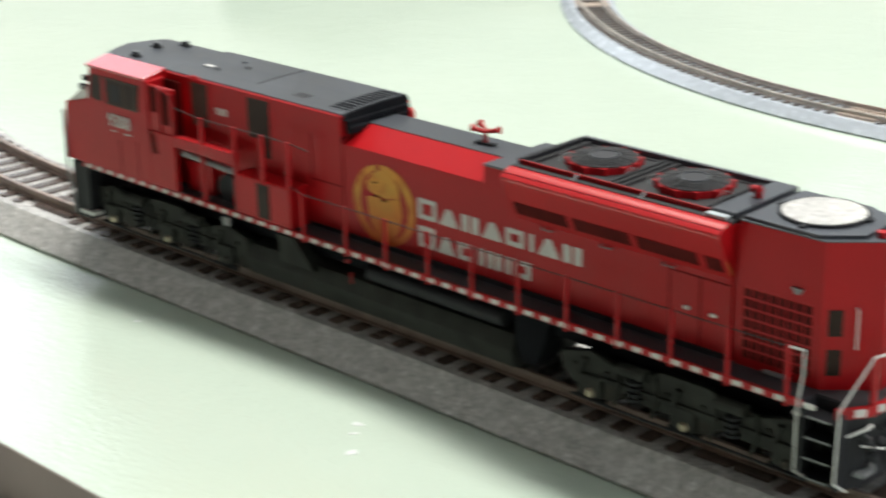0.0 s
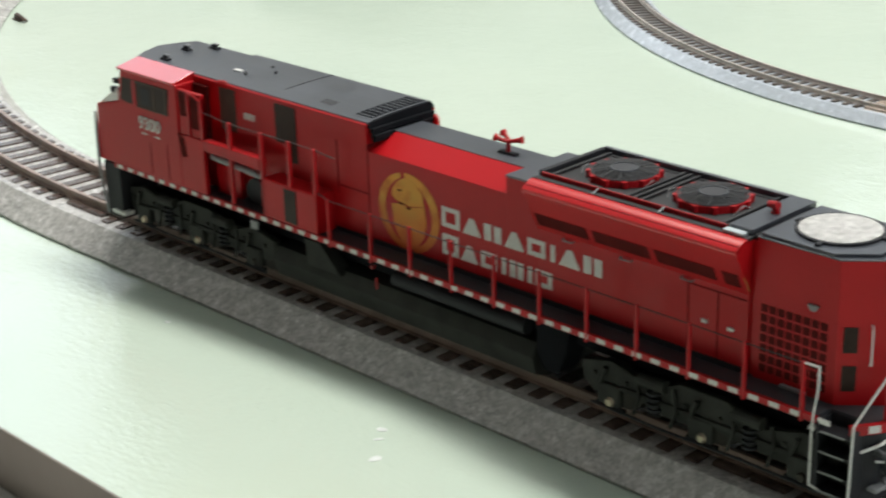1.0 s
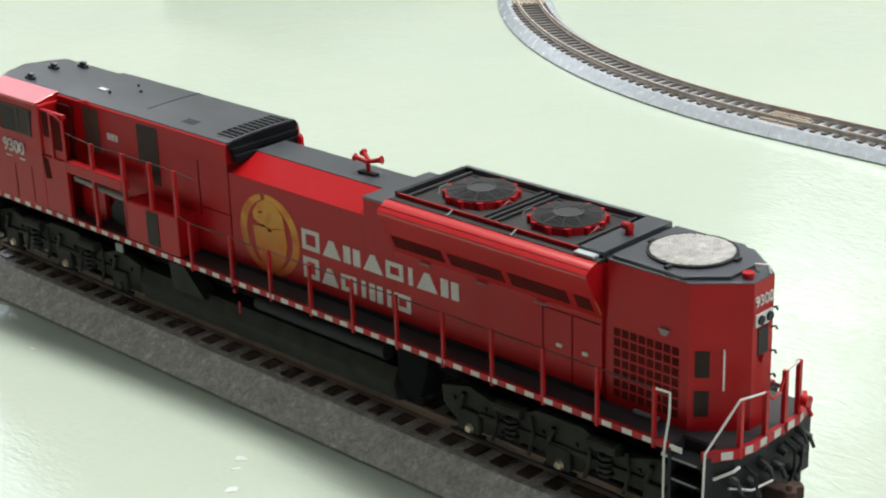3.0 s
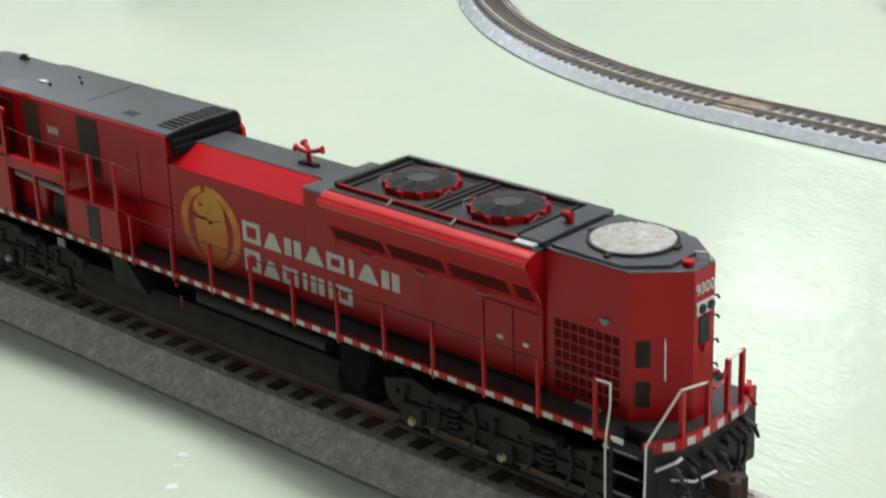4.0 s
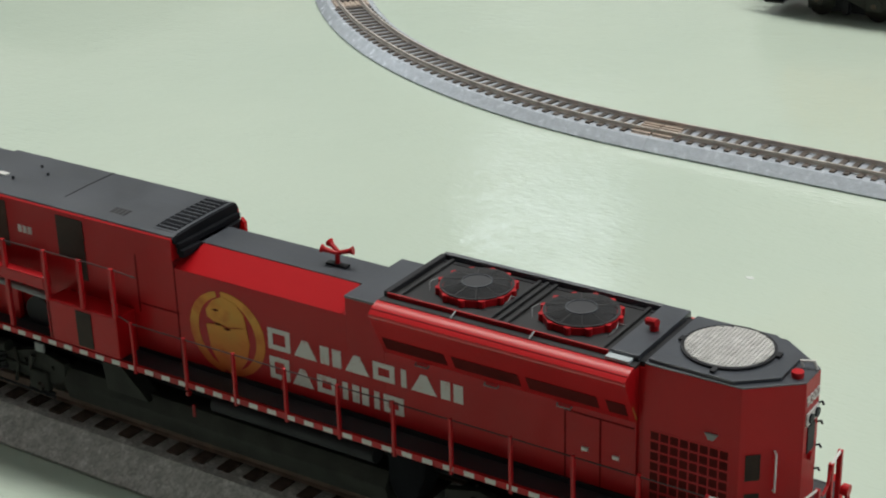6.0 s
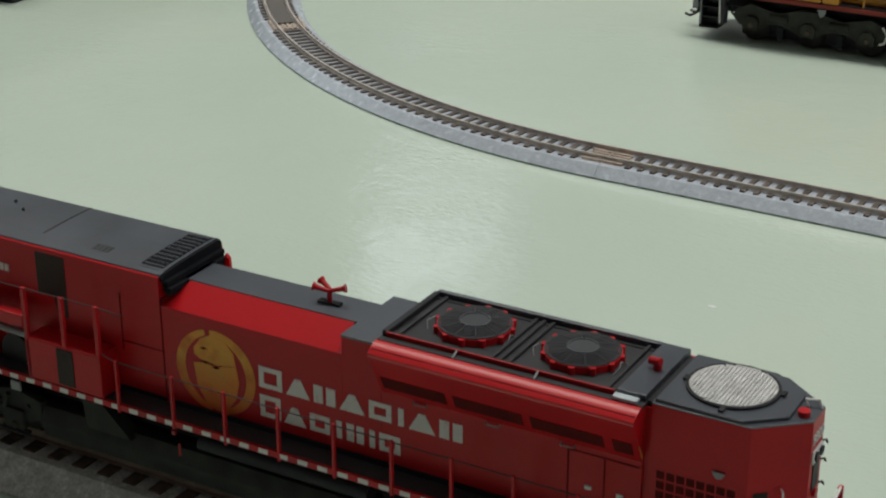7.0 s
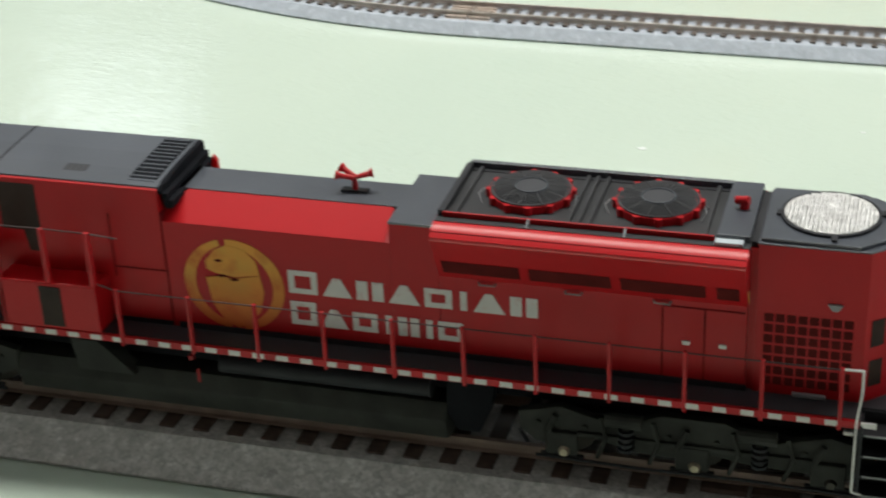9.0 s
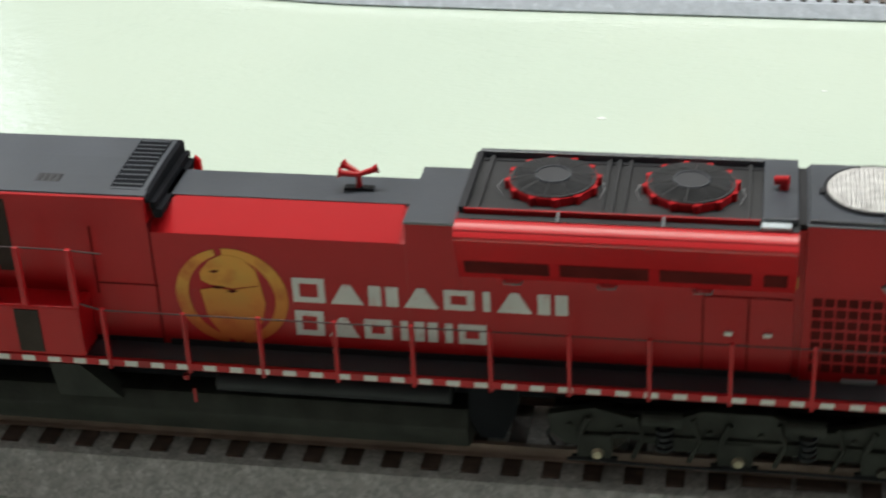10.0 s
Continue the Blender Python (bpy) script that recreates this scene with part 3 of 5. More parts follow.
        for s in (-1, 1):
            rod(bm, (cx + a, s * 7.0, 16.2), (cx + a, s * 9.4, 16.2), 6.0, 28)
            rod(bm, (cx + a, s * 6.4, 16.2), (cx + a, s * 7.0, 16.2), 6.6, 28)
        rod(bm, (cx + a, -7, 16.2), (cx + a, 7, 16.2), 1.3, 10)
        part("wheelset", bm, WHEEL, t)


bogie(43)
bogie(-131)

# cab block: electrical cabinet behind the cab
prof = [(-SIDE, 30.3), (SIDE, 30.3), (SIDE, 59.4), (10.2, 61.2), (-5, 61.0), (-11.0, 60.7), (-SIDE, 60.3)]
body = part("cab_block", prism(B(), prof, "x", -131, -62.1, 0.1), RED, LOCO, "tall red cabinet section behind the cab")
part("block_roof", prism(B(), [(-11.25, 60.5), (-11.1, 60.85), (-5, 61.25), (2, 61.5), (10.2, 61.5), (SIDE - 0.3, 60.2), (SIDE - 0.4, 59.6), (-10.6, 59.6)], "x", -131.3, -62), ROOF, LOCO, "dark grey roof")
for x in (-99,):
    bm = prism(B(), [(-10.6, 60.7), (-5, 61.3), (2, 61.56), (10.3, 61.56), (10.3, 61.2), (-10.6, 60.4)], "x", x - 0.25, x + 0.25)
    part("roof_seam", bm, BLACK, LOCO)
hatch = part("roof_hatch", prism(B(), [(-7.6, 60.9), (-7.6, 61.09), (-4.9, 61.31), (-4.9, 60.9)], "x", -84.0, -79.2), DECK, LOCO, "small dark roof hatch")
for i in range(4):
    x = -83.4 + 1.2 * i
    part("hatch_rib", prism(B(), [(-7.4, 61.0), (-7.4, 61.16), (-5.1, 61.35), (-5.1, 61.2)], "x", x, x + 0.4), BLACK, hatch)
slots = part("roof_vent", prism(B(), [(-9.6, 60.6), (-9.6, 60.92), (-5, 61.33), (2, 61.56), (9.4, 61.56), (9.4, 60.6)], "x", -69.2, -63.2), MATT, LOCO, "black slotted roof vent")
for i in range(12):
    y = -9.0 + i * 1.62
    z = 60.92 + 0.64 * min(1, (y + 9.6) / 10)
    part("vent_bar", box(B(), -68.9, -63.5, y - 0.22, y + 0.22, z - 0.2, z + 0.1), ROOF, slots)
# black louvred rear face of the block
lv = part("rear_louvre", prism(B(), [(-11.2, 59.4), (-11.2, 60.1), (-10.2, 60.9), (-5, 61.3), (2, 61.55), (9.9, 61.55), (10.3, 60.6), (10.3, 59.4)], "x", -62.3, -61.3), MATT, LOCO, "black louvred end of cabinet")
part("louvre_slat", box(B(), -61.4, -60.2, -10.9, 9.9, 58.2, 59.5, 0.12), MATT, lv)
part("louvre_slat", box(B(), -61.2, -59.2, -10.9, 9.6, 57.0, 58.1, 0.12), MATT, lv)
part("louvre_slat", box(B(), -61.0, -59.6, -10.7, 9.4, 56.2, 56.9, 0.1), MATT, lv)
part("lifting_lug", prism(B(), [(-59.6, 55.4), (-57.9, 55.4), (-58.0, 58.0), (-59.0, 59.0)], "y", 8.4, 9.4, 0.15), RED_PLASTIC, LOCO)
# doors, windows and panel lines on the block
for s in (-1, 1):
    y0, y1 = (-SIDE - 0.12, -SIDE + 0.3) if s < 0 else (SIDE - 0.3, SIDE + 0.12)
    part("cabinet_window", box(B(), -120, -113.2, y0, y1, 47.8, 59.4, 0.1), FRAME, body, "tall smoked window")
    part("cabinet_screen", prism(B(), [(-97, 49.0), (-97, 59.3), (-88.6, 59.3), (-88.6, 44.4), (-91.6, 44.4), (-92.4, 49.0)], "y", y0, y1), GLASS, body, "dark screen panel")
    part("panel_line", box(B(), -73.4, -73.0, y0 + 0.05, y1 - 0.05, 40.5, 54.5), SEAM, body)
    part("panel_line", box(B(), -72.9, -61.4, y0 + 0.05, y1 - 0.05, 42.6, 42.9), SEAM, body)
    bm = B()
    for i in range(3):
        box(bm, -109.8 + i * 1.6, -108.6 + i * 1.6, y0, y1, 52.4, 54.2)
    part("printed_mark", bm, WHITE, body, "tiny white printed mark")
    part("block_base", box(B(), -75, -62, y0 + 0.02, y1, 30.4, 31.4), BLACK, body)

# cab
cab_prof = [(-172.3, 30.0), (-169.8, 46.8), (-159.0, 49.4), (-156.8, 58.8), (-131, 58.8), (-131, 30.0)]
cab = part("cab", prism(B(), cab_prof, "y", -18, 12, 0.5), RED, LOCO, "red cab with smoked windows")
bm = B()
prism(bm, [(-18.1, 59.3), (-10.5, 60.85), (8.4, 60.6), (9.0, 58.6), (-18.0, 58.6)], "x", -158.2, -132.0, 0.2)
part("cab_roof_slope", bm, LIT_COATED, LOCO, "sloping cab roof edge in red brightened as if lit from above")
part("cab_roof", prism(B(), [(-163.2, 0), (-160.5, -7), (-158.2, -10.5), (-128.5, -10.5), (-128.5, 10.2), (-158.2, 10.4), (-160.5, 7)], "z", 60.1, 60.92, 0.12), ROOF, LOCO, "dark grey cab roof")
part("cab_brow", prism(B(), [(-158.6, 57.8), (-159.0, 60.0), (-157.0, 60.5), (-156.2, 58.6)], "y", -10.6, 8.6, 0.2), RED_PLASTIC, LOCO)
for s in (-1,):
    w = part("cab_window", prism(B(), [(-157.4, 50.4), (-155.9, 56.9), (-134.2, 56.9), (-135.4, 49.8), (-155.0, 49.8)], "y", min(s * 17.8, s * 18.12), max(s * 17.8, s * 18.12)), GLASS, cab, "smoked side window")
    part("window_bar", box(B(), -151.2, -149.6, min(s * 17.9, s * 18.25), max(s * 17.9, s * 18.25), 49.6, 57.0), RED_PLASTIC, w)
    part("window_bar", box(B(), -141.4, -140.8, min(s * 17.9, s * 18.22), max(s * 17.9, s * 18.22), 50.0, 56.8), FRAME, w)
    bm = box(B(), -149.6, -134.4, -18.24, -17.9, 56.5, 57.0)
    box(bm, -149.6, -135.2, -18.24, -17.9, 49.5, 50.0)
    box(bm, -136.2, -135.2, -18.24, -17.9, 50.0, 56.5)
    part("window_surround", bm, FRAME, w, "grey-brown window surround")
    part("window_shade", box(B(), -147.5, -143.0, -18.18, -18.0, 50.6, 55.4), BLACK, w)
    part("nose_line", box(B(), -145.2, -144.8, min(s * 17.9, s * 18.06), max(s * 17.9, s * 18.06), 31, 40), SEAM, cab)
    part("nose_line", box(B(), -137.2, -136.9, min(s * 17.9, s * 18.06), max(s * 17.9, s * 18.06), 31, 41), SEAM, cab)
for y0, y1 in ((-15.5, -1.2), (1.2, 11)):
    bm = prism(B(), [(-158.5, 52.5), (-157.1, 58.2), (-157.6, 58.4), (-159.0, 52.6)], "y", y0, y1)
    part("windscreen", bm, GLASS, cab, "smoked windscreen pane")
for x, y in ((-148.4, -8.0), (-152.2, 2.0), (-147, 8.0)):
    bm = box(B(), x - 1.7, x + 1.7, y - 0.8, y + 0.8, 60.9, 61.5, 0.2)
    box(bm, x - 0.9, x + 0.9, y - 0.5, y + 0.5, 61.5, 62.3, 0.2)
    rf = part("roof_fitting", bm, BLACK, LOCO, "small black roof fitting")
    part("fitting_cap", box(B(), x - 0.8, x + 1.2, y - 0.1, y + 0.7, 61.9, 62.45, 0.1), GREY, rf)
for x, y in ((-118, -4), (-112, 1.5), (-117, 4.5)):
    part("roof_stud", rod(B(), (x, y, 61.0), (x, y, 62.0), 0.35, 8), BLACK, LOCO)
part("roof_mark", box(B(), -124.0, -121.0, -3.6, -2.2, 61.2, 61.6, 0.05), RAILWHITE, LOCO)
part("red_beacon", tube(B(), [(-121, -11, 60.2), (-118.8, -11, 60.5), (-117, -11, 60.3)], 0.6, 8), RED_PLASTIC, LOCO)

part("nose_top", prism(B(), [(-169.0, 46.9), (-159.6, 53.0), (-158.6, 49.0), (-165.0, 46.9)], "y", -17.6, 10.4, 0.12), RAILWHITE, LOCO, "pale grey nose top")
part("mirror", rod(box(B(), -162.4, -160.6, -17.9, -16.4, 51.4, 53.0, 0.2), (-160.8, -17.1, 52.2), (-157.8, -17.1, 53.0), 0.3, 6), BLACK, LOCO)
part("mirror", rod(box(B(), -160.8, -158.9, -17.9, -16.6, 54.2, 55.7, 0.2), (-159.2, -17.1, 55.0), (-156.9, -17.1, 55.4), 0.3, 6), BLACK, LOCO)
part("wiper", tube(B(), [(-159.6, -10.0, 52.6), (-158.3, -7.0, 56.6)], 0.3, 6), BLACK, LOCO)
part("uncoupling_bracket", tube(B(), [(-172.0, -15.0, 33.0), (-175.2, -15.4, 31.2), (-175.6, -13.0, 29.2)], 0.7, 6), GREY, LOCO)
for z in (34, 39, 44):
    part("nose_grab", tube(B(), [(-171.2, -15.5, z), (-173.0, -15.3, z), (-173.0, -12.5, z), (-171.2, -12.3, z)], 0.3, 6), RED_PLASTIC, LOCO)

# rear of the cab: recessed door, handles and stepped boxes
for s in (-1,):
    def yy(a, b):
        return (min(s * a, s * b), max(s * a, s * b))
    part("side_panel", box(B(), -131, -120.5, *yy(16.8, 18), 30.4, 45.6, 0.2), RED, LOCO, "red panel below the cab door")
    # door and slots are painted dark for the shade in their recesses
    part("cab_door", box(B(), -130.6, -124.5, *yy(11.4, 12.6), 44, 58.6, 0.2), SHADE_PRINT, LOCO, "recessed cab door darkened for its shade")
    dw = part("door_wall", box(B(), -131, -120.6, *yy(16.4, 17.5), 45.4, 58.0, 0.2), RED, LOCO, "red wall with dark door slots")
    part("door_slot", box(B(), -130.2, -127.0, *yy(17.3, 17.62), 50.8, 57.6), SHADE_PRINT, dw)
    part("door_slot", box(B(), -125.6, -122.2, *yy(17.3, 17.62), 48.0, 57.4), SHADE_PRINT, dw)
    part("door_slot", prism(B(), [(-131.2, 45.6), (-128.6, 44.6), (-127.8, 39.6), (-130.2, 39.2)], "y", *yy(17.8, 18.1)), SHADE_PRINT, dw)
    part("door_post", box(B(), -126.8, -125.8, *yy(17.2, 18.0), 45.5, 57.8, 0.15), RED_PLASTIC, LOCO)
    part("door_post", box(B(), -121.5, -120.6, *yy(16.6, 17.8), 45.5, 56.8), RED_PLASTIC, LOCO)
    part("step_beam", box(B(), -120.5, -96.8, *yy(15.5, 18), 42.8, 45.8, 0.3), RED_PLASTIC, LOCO, "red beam over the open step well")
    part("grey_pipe", rod(B(), (-119, s * 16.2, 41.2), (-97.5, s * 16.2, 40.2), 0.9, 8), GREY, LOCO)
    part("well_panel", box(B(), -120.5, -110.5, *yy(12.5, 14.0), 30.4, 38.5, 0.3), RED, LOCO)
    part("well_wheel", rod(B(), (-104, s * 12, 33.5), (-104, s * 14, 33.5), 4.2, 20), BLACK, LOCO)
    bx = part("battery_box", box(B(), -96.6, -75.0, *yy(11.7, 17.9), 30.4, 40.8, 0.35), RED, LOCO, "red battery box on the walkway")
    part("box_window", box(B(), -87.6, -82.8, *yy(17.6, 18.06), 31.0, 40.0, 0.1), GLASS, bx)
    for x, z0 in ((-109.3, 30.5), (-96.2, 30.5), (-85.2, 40.8), (-75.4, 40.8)):
        part("handrail_post", box(B(), x - 0.55, x + 0.55, *yy(17.0, 17.9), z0, 52.8, 0.15), RED_PLASTIC, LOCO)
    part("handrail", tube(B(), [(-131, s * 17.4, 56), (-122, s * 17.4, 53.5), (-109, s * 17.4, 52.4), (-96, s * 17.4, 52.6), (-85, s * 17.4, 52.7), (-75.4, s * 17.4, 52.6), (-70, s * 15.5, 51)], 0.17, 6), WIRE, LOCO)
    part("door_handle", tube(B(), [(-129, s * 16.8, 57.5), (-124, s * 17.8, 57.6), (-120.5, s * 17.8, 56.2)], 0.35, 6), RED_PLASTIC, LOCO)

# engine hood; its sloping shoulders get the red brightened for light from above
prof = [(-SIDE, 30.3), (-SIDE, 53.8), (-4.7, 57.6), (4.7, 57.6), (SIDE, 53.8), (SIDE, 30.3)]
hood = part("engine_hood", prism(B(), prof, "x", -62.0, -15.2), RED, LOCO, "red engine hood with sloping shoulders")
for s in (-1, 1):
    part("hood_shoulder", prism(B(), [(s * (SIDE + 0.05), 53.9), (s * 4.7, 57.95), (s * 4.7, 57.6), (s * (SIDE - 0.3), 53.7)], "x", -58.6, -16.2), LIT_RED, LOCO, "sloping shoulder in red brightened as if lit from above")
part("hood_roof", box(B(), -61, -15, -4.8, 4.8, 57.5, 58.1, 0.03), ROOF, LOCO, "dark grey hood top")
part("hood_seam", box(B(), -62.0, -61.7, -SIDE - 0.1, SIDE + 0.1, 30.4, 55.4), SEAM, LOCO)

# air horn
horn = part("horn", rod(B(), (-25.5, 0, 58), (-25.5, 0, 60.9), 0.55, 10), RED_PLASTIC, LOCO, "red three-trumpet air horn")
part("horn_base", box(B(), -28.2, -22.8, -0.9, 0.9, 58, 58.6, 0.2), BLACK, horn)
for a, b in (((-25.5, 0, 60.9), (-28.4, -0.5, 61.4)), ((-25.5, 0.5, 61.0), (-28.0, 1.4, 61.9)), ((-25.5, 0, 61.0), (-22.9, 1.0, 61.6))):
    bm = rod(B(), a, b, 0.45, 10, 0.6)
    d = (Vector(b) - Vector(a)).normalized()
    rod(bm, Vector(b), Vector(b) + d * 0.8, 0.6, 12, 1.0)
    part("trumpet", bm, RED_PLASTIC, horn, smooth=True)

# raised radiator section
prof = [(-SIDE, 30.3), (-SIDE, 47.8), (-16.3, 57.2), (-16.6, 57.8), (-16.4, 58.5), (-13.4, 60.0), (-11.0, 60.1), (10.6, 60.1), (11.4, 59.6), (14.0, 57.9), (14.2, 57.4), (14.0, 56.8), (SIDE, 48.5), (SIDE, 30.3)]
rad = part("radiator_hood", prism(B(), prof, "x", -5.8, 51.8, 0.15), RED, LOCO, "red radiator hood with flared wings")
part("step_hood", prism(B(), [(-SIDE, 30.3), (-SIDE, 58.1), (9.0, 58.1), (SIDE, 55.0), (SIDE, 30.3)], "x", -15.2, -5.8, 0.1), RED, LOCO)
bm = box(B(), -15.3, -5.0, -SIDE - 0.06, 9.2, 57.8, 58.35, 0.06)
part("step_roof", bm, ROOF, LOCO, "dark grey stepped roof")
top = part("radiator_deck", box(B(), -5.6, 51.9, -13.15, 10.8, 59.7, 60.35, 0.1), FANDECK, LOCO, "black radiator deck")
for s in (-1, 1):
    part("wing_lip", rod(B(), (-5.8, s * (15.9 if s < 0 else 13.5), 58.1), (51.8, s * (15.9 if s < 0 else 13.5), 58.1), 0.75, 16), LIT_COATED, rad, "glossy rounded wing lip", True)
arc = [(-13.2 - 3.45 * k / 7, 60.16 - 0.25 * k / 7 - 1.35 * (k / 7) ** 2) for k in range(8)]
part("wing_slope", prism(B(), arc + [(-16.5, 58.2), (-13.2, 59.8)], "x", -5.8, 51.8), LIT_SATIN, rad, "glossy rounded wing top", True)
part("wing_line", box(B(), -5.7, 51.7, -15.75, -15.58, 59.0, 59.36), SEAM, rad)
# frame round the fans
fr = part("fan_frame", box(B(), -5.0, 46, 9.8, 11.0, 60.3, 61.7, 0.2), ROOF, LOCO, "black raised frame round the fans")
part("frame_side", box(B(), -5.6, -4.3, -11.2, 10.0, 60.3, 61.5, 0.2), BLACK, fr)
part("frame_end", box(B(), 45.8, 51.6, -11.0, 11.0, 60.3, 61.6, 0.1), ROOF, fr)
part("end_gap", box(B(), 51.4, 53.4, -10.5, 10.0, 58.5, 60.5), BLACK, fr)
for x in (18.6, 20.4, 22.4, -2.5, 43.4):
    part("cross_bar", box(B(), x - 0.4, x + 0.4, -11.0, 9.8, 60.3, 61.0, 0.15), FANDECK, fr)
part("frame_lip", box(B(), -4.3, 45.8, 8.6, 9.8, 60.34, 60.5), BLACK, fr)
part("guard_rail", box(B(), -4.6, 45.4, -11.45, -11.05, 60.3, 61.35, 0.1), RED, fr, "dark red rail beside the fans")
part("guard_ledge", box(B(), -4.6, 45.4, -11.04, -10.5, 60.9, 61.2), FANDECK, fr)
for x in (11.7, 29.5):
    part("rail_bracket", tube(B(), [(x, -11.4, 61.2), (x, -13.3, 60.4)], 0.22, 6), GREY, fr)
part("corner_plate", box(B(), 45.6, 50.6, -13.0, -11.2, 60.35, 61.0, 0.15), PLATE, fr, "pale grey corner plate")


def fan(cx):
    """A fan in a red ring of lugs under a shallow domed wire grille."""
    f = part("radiator_fan", ring(B(), (cx, 0), 6.9, 7.85, 60.3, 61.8, 44), RED_PLASTIC, LOCO, "radiator fan with red ring and black grille")
    part("fan_well", rod(B(), (cx, 0, 60.4), (cx, 0, 61.3), 6.9, 40), BLACK, f)
    for i in range(12):
        a = 2 * math.pi * (i + 0.3) / 12
        x, y = cx + 7.8 * math.cos(a), 7.8 * math.sin(a)
        part("ring_lug", rod(B(), (x, y, 60.4), (x, y, 61.9), 0.72, 10), RED_PLASTIC, f)
    for i in range(12):
        r = 7.5 - 0.36 * i
        z = 62.7 - 0.012 * r * r
        part("grille_ring", ring(B(), (cx, 0), r - 0.11, r + 0.11, z - 0.22, z, 36), FANDECK, f)
    for i in range(10):
        a = math.pi * i / 5 + 0.2
        part("grille_bar", rod(B(), (cx + 3.0 * math.cos(a), 3.0 * math.sin(a), 62.6), (cx + 7.5 * math.cos(a), 7.5 * math.sin(a), 62.05), 0.15, 6), FANDECK, f)
    part("grille_rim", ring(B(), (cx, 0), 7.2, 7.6, 61.7, 62.1, 44), FANDECK, f)
    part("hub_ring", ring(B(), (cx, 0), 2.95, 3.25, 62.4, 62.75, 32), ROOF, f)
    part("fan_hub", rod(B(), (cx, 0, 61.5), (cx, 0, 62.6), 2.9, 28), DECK, f, "grey fan hub plate")
    for sgn in (-1, 1):
        part("lift_wire", tube(B(), [(cx + sgn * 8.4, -4.6, 60.4), (cx + sgn * 9.3, -3.2, 61.6), (cx + sgn * 8.7, -1.2, 61.8), (cx + sgn * 9.2, 0.8, 60.6)], 0.1, 6), GREY, f)


fan(9.5)
fan(33.5)
bm = rod(B(), (49.2, 0, 61.6), (49.2, 0, 63.2), 0.9, 12)
rod(bm, (47.6, 0.2, 63.0), (50.0, -0.4, 63.4), 0.8, 12)
part("roof_valve", bm, RED_PLASTIC, LOCO, "small red roof valve")

# flat dark patches under the wings, painted for the shade in intake openings
for s in (-1, 1):
    def wing(z):
        return s * (SIDE + (z - 47.8) * (16.3 - SIDE) / 9.4 + 0.1)
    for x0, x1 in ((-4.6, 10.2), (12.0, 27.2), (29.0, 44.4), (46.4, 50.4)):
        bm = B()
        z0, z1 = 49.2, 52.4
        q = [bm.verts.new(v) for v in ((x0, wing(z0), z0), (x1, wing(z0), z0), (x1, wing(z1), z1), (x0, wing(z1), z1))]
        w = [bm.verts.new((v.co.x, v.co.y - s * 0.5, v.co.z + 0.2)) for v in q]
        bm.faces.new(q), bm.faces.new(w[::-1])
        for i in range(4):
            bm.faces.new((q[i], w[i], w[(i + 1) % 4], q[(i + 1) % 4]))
        part("intake_shade", bm, SHADE_PRINT, rad, "dark patch painted for the shade in an intake")
    part("wing_edge", tube(B(), [(52.0, s * 13.9, 52.2), (52.0, s * 13.0, 50.6), (52.0, s * 12.2, 49.0)], 0.14, 6), BRASS, rad)
    y0, y1 = (-SIDE - 0.1, -SIDE + 0.2) if s < 0 else (SIDE - 0.2, SIDE + 0.1)
    for x in (44.2, 36.5):
        part("door_line", box(B(), x - 0.15, x + 0.15, y0, y1, 31, 46.4), SEAM, rad)
    part("door_line", box(B(), 36.5, 51.4, y0, y1, 46.3, 46.6), SEAM, rad)
    for x in (40.9, 47.6):
        part("door_latch", box(B(), x - 0.7, x + 0.7, y0 - 0.25, y1 + 0.25, 38.7, 39.5, 0.15), RAILWHITE, rad)
    part("base_panel", box(B(), -60.5, 52.0, *sorted((s * SIDE, s * (SIDE + 0.45))), 30.4, 31.5), BLACK, LOCO)
    for x, z in ((3.6, 47.4), (20.0, 47.4), (36.4, 47.4)):
        part("grab_iron", tube(B(), [(x - 1.6, s * 11.7, z), (x - 1.4, s * 12.3, z - 0.3), (x + 1.4, s * 12.3, z - 0.3), (x + 1.6, s * 11.7, z)], 0.16, 6), GREY, rad)

# rear hood with chamfered end
plan = [(53.2, -SIDE), (72.6, -SIDE), (81.6, -4.0), (81.6, 2.6), (72.0, 10.2), (53.2, 10.2)]
rear = part("rear_hood", prism(B(), plan, "z", 30.3, 60.6, 0.08), RED, LOCO, "red rear hood with chamfered corners")
part("hood_neck", box(B(), 51.6, 53.4, -SIDE + 0.7, SIDE - 0.7, 30.3, 59.4), RED, LOCO)
roofp = [(x - 0.05, y * 0.995) for x, y in plan]
part("rear_roof", prism(B(), roofp, "z", 60.55, 60.9, 0.1), ROOF, LOCO, "dark grey rear roof")
rr = part("grille_plinth", prism(B(), [(53.6, -10.9), (70.6, -11.3), (77.4, -5.6), (77.4, 3.6), (70.0, 9.6), (53.6, 9.6)], "z", 60.9, 61.6, 0.05), ROOF, LOCO, "dark grey plinth of round grille")
part("grille_rim", ring(B(), (64.6, 0), 8.3, 8.9, 61.6, 62.1, 44), BLACK, rr)
gm = part("round_grille", rod(B(), (64.6, 0, 61.6), (64.6, 0, 61.85), 8.3, 44), GREY, rr, "silver mesh round roof grille")
for i in range(21):
    d = (i - 10) * 0.78
    h = math.sqrt(8.2 ** 2 - d * d)
    part("mesh_wire", rod(B(), (64.6 + d, -h, 62.0), (64.6 + d, h, 62.0), 0.19, 6), SILVER, gm)
    part("mesh_wire", rod(B(), (64.6 - h, d, 62.1), (64.6 + h, d, 62.1), 0.19, 6), SILVER, gm)
